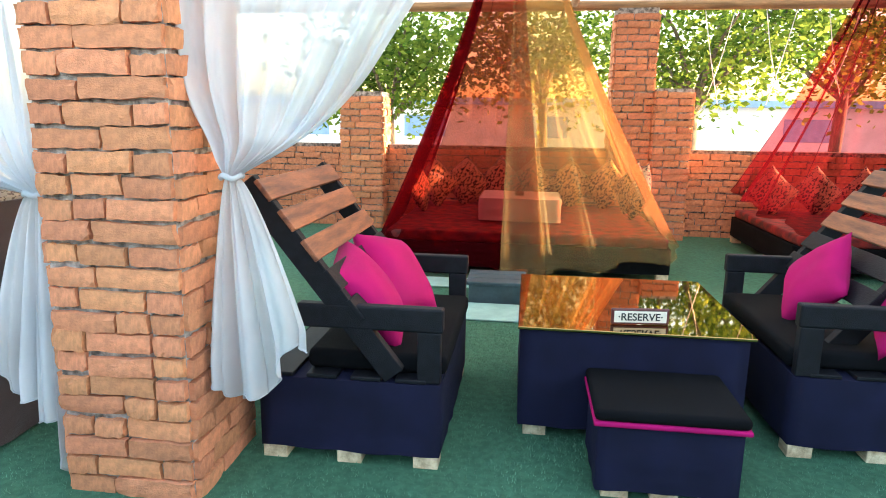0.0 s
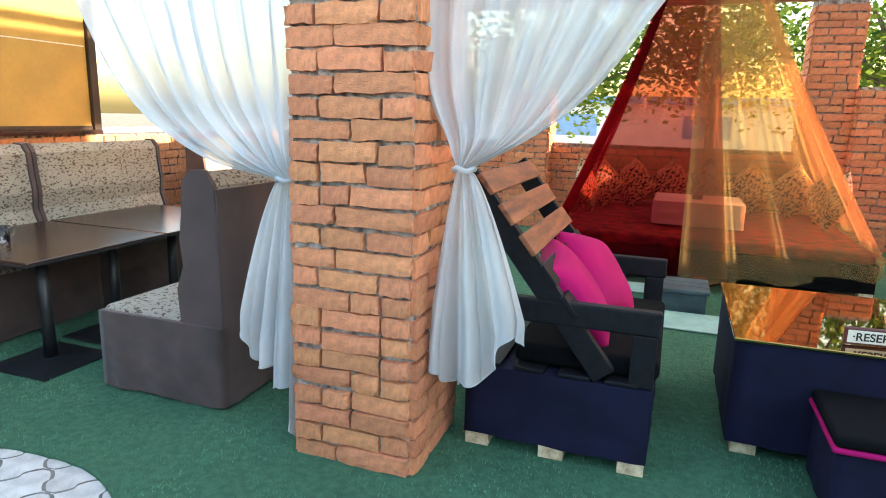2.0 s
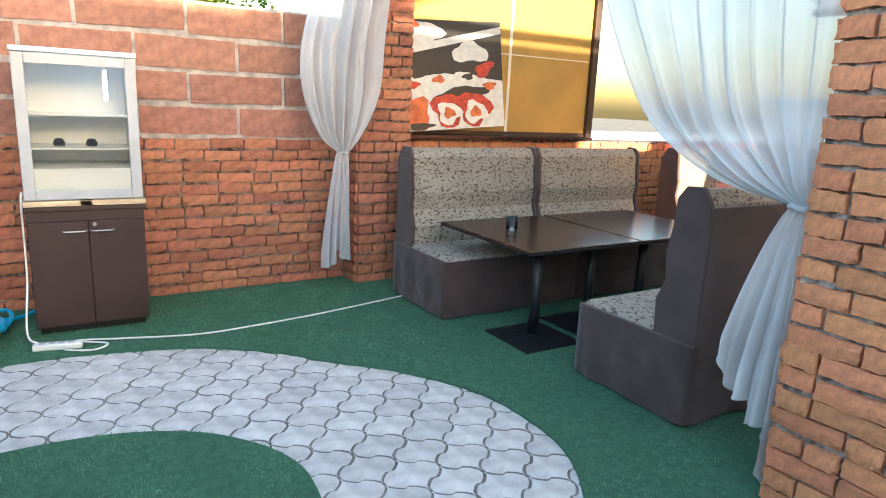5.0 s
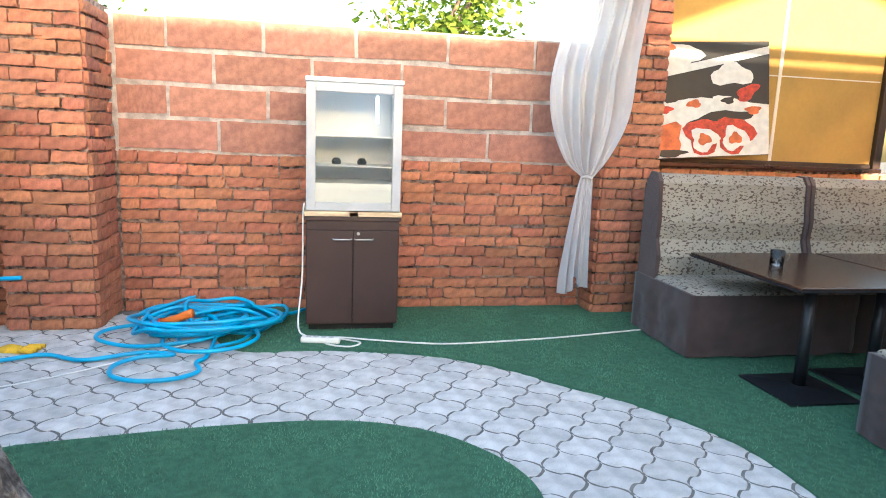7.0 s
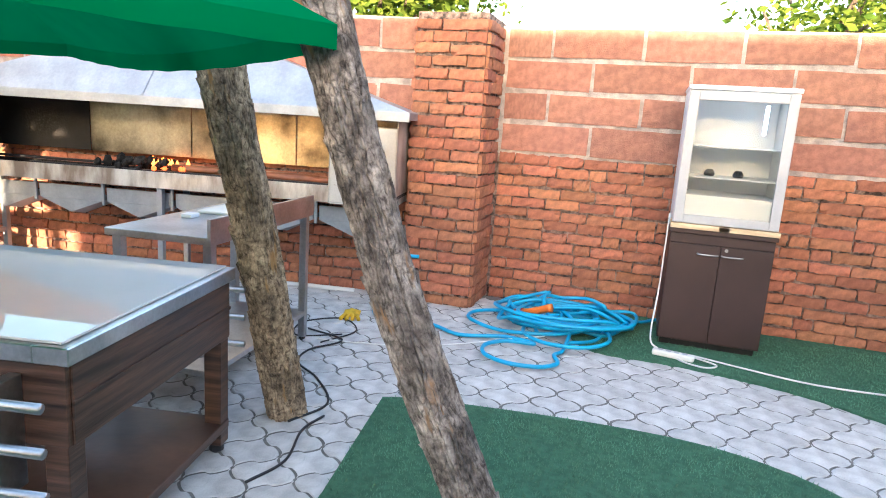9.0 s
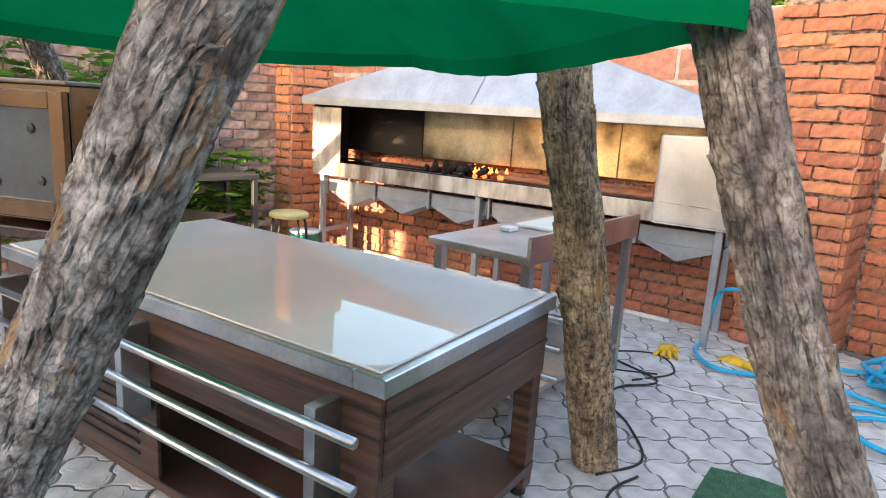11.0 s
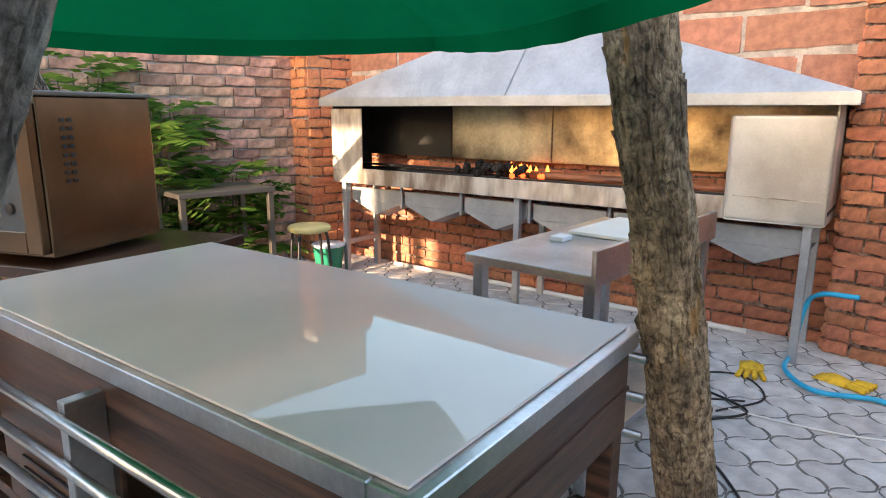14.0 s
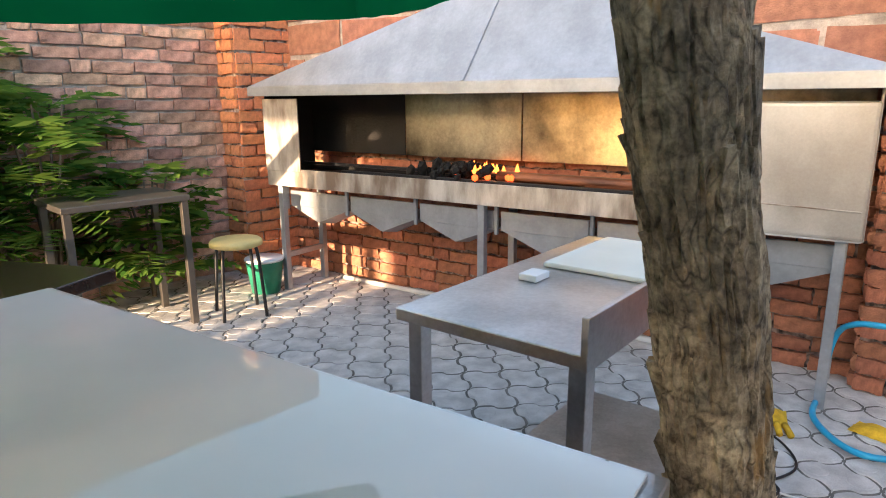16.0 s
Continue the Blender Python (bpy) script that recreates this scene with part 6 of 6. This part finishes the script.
part("body", lathe([(0.10, -0.01), (0.135, 0.24), (0.14, 0.25), (0.13, 0.25), (0.098, 0.005)], 24), "greenbin", bk, "", True)
part("rim", lathe([(0.138, 0.235), (0.143, 0.245), (0.138, 0.256)], 24), "white", bk, "", True)

# gloves and loose cables
for k, (x, y, r) in enumerate(((-4.55, -3.10, 20), (-4.70, -2.74, 80))):
    g = empty("work_glove", pose(x, y, 0.0, 0, 0, r), "yellow work glove lying on the paving", "glove", "gloves")
    part("palm", sheet(lambda u, v: (-0.09 + 0.18 * u, -0.06 + 0.12 * v, 0.004 + 0.035 * math.sin(math.pi * u) * math.sin(math.pi * v) + 0.008 * noise.noise(Vector((u * 5, v * 5, k)))), 12, 10), "yellowglove", g, "", True)
    for j in range(4):
        part("finger", tube([(0.08 + 0.03 * i, -0.045 + 0.03 * j + 0.004 * i * (j - 1.5), 0.016) for i in range(4)], 0.014, 8), "yellowglove", g, "", True)
cable("black_cable", [(-2.9, -2.62, 0.008), (-3.15, -2.55, 0.008), (-3.4, -2.75, 0.008), (-3.55, -2.95, 0.008), (-3.75, -3.0, 0.008), (-4.0, -2.9, 0.008), (-4.1, -3.2, 0.008)], 0.006, "cableb", "black power cable on the paving", "cable")
cable("black_cable", [(-2.4, -2.5, 0.008), (-2.6, -2.45, 0.008), (-2.85, -2.52, 0.008), (-3.02, -2.5, 0.008)], 0.006, "cableb", "black power cable round the log post", "cable")
cable("black_cable", [(-3.9, -3.0, 0.008), (-4.2, -2.9, 0.008), (-4.4, -3.1, 0.008), (-4.2, -3.3, 0.008), (-3.95, -3.2, 0.008), (-4.1, -2.95, 0.008)], 0.005, "cableb", "black power cable coiled by the prep table", "cable")
cable("white_cable", [(-3.95, -3.05, 0.008), (-4.0, -2.8, 0.008), (-4.1, -2.5, 0.008), (-4.3, -2.2, 0.008), (-4.5, -1.9, 0.03), (-4.6, -1.7, 0.05)], 0.004, "cablew", "thin white cable crossing the paving", "cable")
tagged(mesh_ob("drain_pipe", tube([(-4.62, -6.3, 0.01), (-4.80, -5.2, 0.012), (-5.10, -3.35, 0.012)], 0.018, 10), "cablew", None, True), "pale pipe along the wall foot under the grill", "pipe")

# ---------------------------------------------------------------- building and plants behind
hb = empty("wooden_pavilion", None, "dark timber pavilion with a post coloured as if lit orange", "building")
part("wall", box(-2.0, 3.0, -9.0, -8.9, -0.02, 2.6, 0.004), "darkwood", hb)
part("post", box(-1.55, -1.40, -8.5, -8.35, -0.02, 2.6, 0.006), "goldwood", hb)
part("beam", box(-1.6, 3.0, -8.5, -8.35, 2.45, 2.62, 0.006), "goldwood", hb)


def frond(rng, base, direction, length, pairs, vs, fs, leaf=0.19):
    """One pinnate leaf: a drooping stalk with pairs of pointed leaflets."""
    d = Vector(direction).normalized()
    side = d.cross(Vector((0, 0, 1))).normalized()
    for k in range(pairs):
        t = (k + 1) / pairs
        c = Vector(base) + d * length * t + Vector((0, 0, -0.35 * length * t * t))
        for s in (-1, 1):
            ln = leaf * (1 - 0.55 * abs(t - 0.4)) * rng.uniform(0.8, 1.15)
            e = (side * s + d * 0.35 + Vector((0, 0, -0.25 + rng.uniform(-0.2, 0.2)))).normalized()
            w = d * ln * 0.16
            b = len(vs)
            m = c + e * ln * 0.45
            vs += [tuple(c), tuple(m + w), tuple(c + e * ln), tuple(m - w)]
            fs.append((b, b + 1, b + 2, b + 3))


def shrub(at, n, h, spread, seed, label):
    rng = random.Random(seed)
    ob = empty("shrub", Matrix.Translation(at), label, "shrub", "pinnate shrubs")
    vs, fs = [], []
    stems = []
    for k in range(n):
        a = rng.uniform(0, 6.28)
        z = rng.uniform(0.15, 1.0) * h
        r = spread * 0.25 * rng.random()
        frond(rng, (r * math.cos(a), r * math.sin(a), z), (math.cos(a), math.sin(a), rng.uniform(0.1, 0.8)), rng.uniform(0.45, 0.8) * spread, rng.randint(8, 12), vs, fs)
    data_ob("foliage", vs, fs, "fern", ob)
    for k in range(5):
        a = k * 1.3
        part("stem", tube(spline([(0, 0, -0.02), (0.06 * math.cos(a), 0.06 * math.sin(a), h * 0.5), (0.16 * math.cos(a), 0.16 * math.sin(a), h)], 4), 0.014, 6, 0, 0.006), "trunk", ob)
    return ob


shrub((-3.40, -6.90, 0), 50, 0.85, 0.7, 1, "green pinnate-leaved shrub by the old brick wall")
shrub((-2.80, -6.85, 0), 70, 1.35, 0.8, 2, "green pinnate-leaved shrub by the old brick wall")
shrub((-2.35, -6.95, 0), 80, 1.6, 0.8, 3, "low green pinnate-leaved shrub behind the oven")
shrub((-1.75, -7.0, 0), 60, 1.7, 0.6, 4, "tall green pinnate-leaved shrub behind the oven")


def tree(at, trunk_h, r, crown, n, seed, label, leaf=0.09):
    """Trunk, limbs and a crown of leaf sprays round the twig ends."""
    rng = random.Random(seed)
    ob = empty("tree", Matrix.Translation(at), label, "tree", "yard trees")
    part("trunk", tube(spline([(0, 0, -0.1), (0.05, 0.03, trunk_h * 0.5), (0.02, -0.06, trunk_h)], 6), r, 12, 0.2, r * 0.7, seed), "trunk", ob, "", True)
    ends = []
    for k in range(9):
        a = k * 2.4 + rng.random()
        e = Vector((crown * math.cos(a) * rng.uniform(0.4, 0.95), crown * math.sin(a) * rng.uniform(0.4, 0.95), trunk_h + crown * rng.uniform(0.15, 1.0)))
        s = Vector((0.02, -0.06, trunk_h * rng.uniform(0.75, 1.0)))
        mid = s.lerp(e, 0.5) + Vector((0, 0, 0.2 * crown * rng.random()))
        path = spline([s, mid, e], 6)
        part("limb", tube(path, r * 0.42, 7, 0.15, r * 0.1, seed + k), "trunk", ob)
        ends += path[4:]
    ends = ends * 3
    vs, fs = [], []
    per = max(1, n // len(ends))
    for e in ends:
        c = e + Vector((rng.gauss(0, 0.35), rng.gauss(0, 0.35), rng.gauss(0, 0.28))) * crown * 0.4
        for k in range(per):
            p = c + Vector((rng.gauss(0, 1), rng.gauss(0, 1), rng.gauss(0, 0.8))) * crown * 0.15
            u = Vector((rng.gauss(0, 1), rng.gauss(0, 1), rng.gauss(0, 0.5))).normalized()
            w = u.cross(Vector((rng.gauss(0, 1), rng.gauss(0, 1), rng.gauss(0, 1)))).normalized()
            s = leaf * rng.uniform(0.6, 1.3)
            b = len(vs)
            vs += [tuple(p), tuple(p + u * s * 0.5 + w * s * 0.3), tuple(p + u * s), tuple(p + u * s * 0.5 - w * s * 0.3)]
            fs.append((b, b + 1, b + 2, b + 3))
    data_ob("crown", vs, fs, "leaf", ob)
    return ob


tree((-2.6, 11.2, 0), 1.7, 0.10, 2.1, 6000, 1, "leafy green tree beyond the brick parapet", 0.13)
tree((0.2, 12.6, 0), 2.2, 0.12, 2.4, 6000, 2, "leafy green tree beyond the brick parapet", 0.13)
tree((2.6, 10.6, 0), 1.9, 0.13, 2.3, 6000, 3, "sunlit green tree with pale limbs beyond the parapet", 0.12)
tree((5.4, 11.8, 0), 2.2, 0.13, 2.6, 6000, 4, "sunlit green tree beyond the parapet", 0.13)
tree((-9.5, 0.6, 0), 2.2, 0.13, 1.25, 2600, 5, "yellow-green tree top showing over the yard wall", 0.12)
tree((-9.0, -4.8, 0), 2.5, 0.13, 1.6, 6000, 6, "dark green tree top showing over the yard wall", 0.12)

far = empty("street_building", None, "pale low building with a blue roof across the street", "building")
part("wall", box(-16, 24, 24, 26, -0.05, 2.1, 0.01), "plaster", far)
part("roof", box(-16.3, 24.3, 23.6, 26.5, 2.1, 2.35, 0.01), "bluetin", far)
for k in range(8):
    part("window", box(-14 + k * 4.6, -12.4 + k * 4.6, 23.97, 24.0, 0.9, 1.7, 0.01), "bluetin", far)
tagged(mesh_ob("pavement", box(-40, 40, 9.2, 60, -0.044, -0.03), "plaster"), "pale sunlit street paving beyond the parapet", "pavement", kind="structure")
tagged(mesh_ob("street_lamp", tube([(-8.2, -3.4, -0.05), (-8.2, -3.4, 5.0)], 0.05, 12), "grey", None, True), "grey steel lamp pole behind the wall", "street lamp")

# strings hanging from the beam
for k in range(9):
    x = 2.1 + k * 0.36
    cable("string", [(x, 8.1, 2.9), (x + 0.12 * (-1) ** k, 8.1, 2.3), (x + 0.25 * (-1) ** k, 8.1, 1.75 + 0.1 * (k % 3))], 0.006, "cablew", "pale string hanging from the log beam", "string", 4, 5)


# ---------------------------------------------------------------- paving
PP, PROT = 0.193, 50


def paver_mesh(seed):
    """A clover-shaped stone: two round lobes at opposite corners, hollow sides beside them."""
    rng = random.Random(seed)
    s, gap, n = PP, 0.0052, 28

    def wave(t):
        w = math.sin(2 * math.pi * t)
        return -math.copysign(0.0165 * abs(w) ** 0.34, w)
    ts = [k / n for k in range(n)]
    ring = [(s * (t - 0.5), -s / 2 + wave(t)) for t in ts]
    ring += [(s / 2 + wave(t), s * (t - 0.5)) for t in ts]
    ring += [(s * (0.5 - t), s / 2 + wave(1 - t)) for t in ts]
    ring += [(-s / 2 + wave(1 - t), s * (0.5 - t)) for t in ts]
    c = len(ring)
    vs, fs = [], []
    for inset, z in ((gap, -0.03), (gap, -0.004), (gap + 0.0045, 0.0)):
        f = 1 - 2 * inset / s
        vs += [(x * f, y * f, z + rng.uniform(-1, 1) * 0.0004) for x, y in ring]
    for r in range(2):
        for k in range(c):
            j = (k + 1) % c
            fs.append((r * c + k, r * c + j, (r + 1) * c + j, (r + 1) * c + k))
    fs.append(tuple(2 * c + k for k in range(c)))
    for q in (-1, 1):
        b = len(vs)
        for rad, z in ((0.046, -0.001), (0.042, 0.0018)):
            vs += [(q * s * 0.255 + rad * math.cos(k * math.pi / 6), q * s * 0.255 + rad * math.sin(k * math.pi / 6), z) for k in range(12)]
        for k in range(12):
            fs.append((b + k, b + (k + 1) % 12, b + 12 + (k + 1) % 12, b + 12 + k))
        fs.append(tuple(b + 12 + k for k in range(12)))
    me = bpy.data.meshes.new("paver")
    me.from_pydata(vs, [], fs)
    me.materials.append(M["paver"])
    return me


PAVERS = [paver_mesh(k) for k in range(5)]
pav = tagged(mesh_ob("paving_bed", box(-5.58, 6.8, -11.9, 1.6, -0.0115, -0.0035), "sand"), "grey shaped concrete pavers forming a curved path", "paving", kind="structure")
rng = random.Random(77)
acc_v, acc_f, made = [], [], 0
ca, sa = math.cos(radians(PROT)), math.sin(radians(PROT))
spots = []
for i in range(-70, 70):
    for j in range(-70, 70):
        u, v = i * PP, j * PP
        x, y = -3.6 + u * ca - v * sa, -0.8 + u * sa + v * ca
        if not (-5.5 < x < 4.0 and -7.2 < y < 1.5):
            continue
        if inside(o2, x, y) and inside(o2, x + 0.12, y) and inside(o2, x - 0.12, y - 0.1) and inside(o2, x, y - 0.14):
            continue
        if all(inside(i2, x + dx, y + dy) for dx, dy in ((0.15, 0), (-0.15, 0), (0, 0.15), (0, -0.15))):
            continue
        spots.append((math.hypot(x + 2.6, y + 0.9), x, y))
spots.sort()
for d, x, y in spots:
    me = rng.choice(PAVERS)
    m = pose(x, y, rng.uniform(-0.002, 0.002), rng.uniform(-0.5, 0.5), rng.uniform(-0.5, 0.5), PROT)
    if made < 300:
        ob = new("paver", me)
        ob.parent = pav
        ob.matrix_local = m
        made += 1
    else:
        b = len(acc_v)
        acc_v.extend([tuple(m @ q.co) for q in me.vertices])
        acc_f.extend([tuple(b + q for q in f.vertices) for f in me.polygons])
ob = data_ob("far_pavers", acc_v, acc_f, "paver", pav)
ob["kind"] = "stuff"

# ---------------------------------------------------------------- wall bricks and blocks
lay(west_low, (WX, -2.34), (0, 1), 3.62, 0.0, 14, WALLBRICKS, BL, BH, 41)
lay(west_b_low, (0, 0), (0, 1), 4.45, 0.0, 14, WALLBRICKS, BL, BH, 42)
lay(west, (WX, -2.34), (0, 1), 3.62, WJOINT, 4, BLOCKS, 0.705, 0.243, 43, name="block", cuts=(1, 1, 1, 0.96))
lay(west_b, (0, 0), (0, 1), 4.45, WJOINT, 4, BLOCKS, 0.705, 0.243, 45, name="block", cuts=(1, 1, 1, 0.96))
lay(old_wall, (-1.7, -7.14), (-1, 0), 3.1, 0.0, 22, OLD, BL, BH, 44)
lay(old_wall, (-1.7, -7.14), (-1, 0), 3.1, 22 * BH, 8, OLD, BL, BH, 46, joined=True, mat_name="brick_old")
blades("turf_pile", o2, turf_a, 60000, (-5.5, 2.4), (0.2, 4.5), 1)
blades("turf_pile", o2, turf_a, 16000, (-5.5, -3.5), (-1.6, 1.2), 2)
blades("turf_pile", i2, turf_b, 30000, (-3.5, -0.8), (-2.3, 0.0), 3)
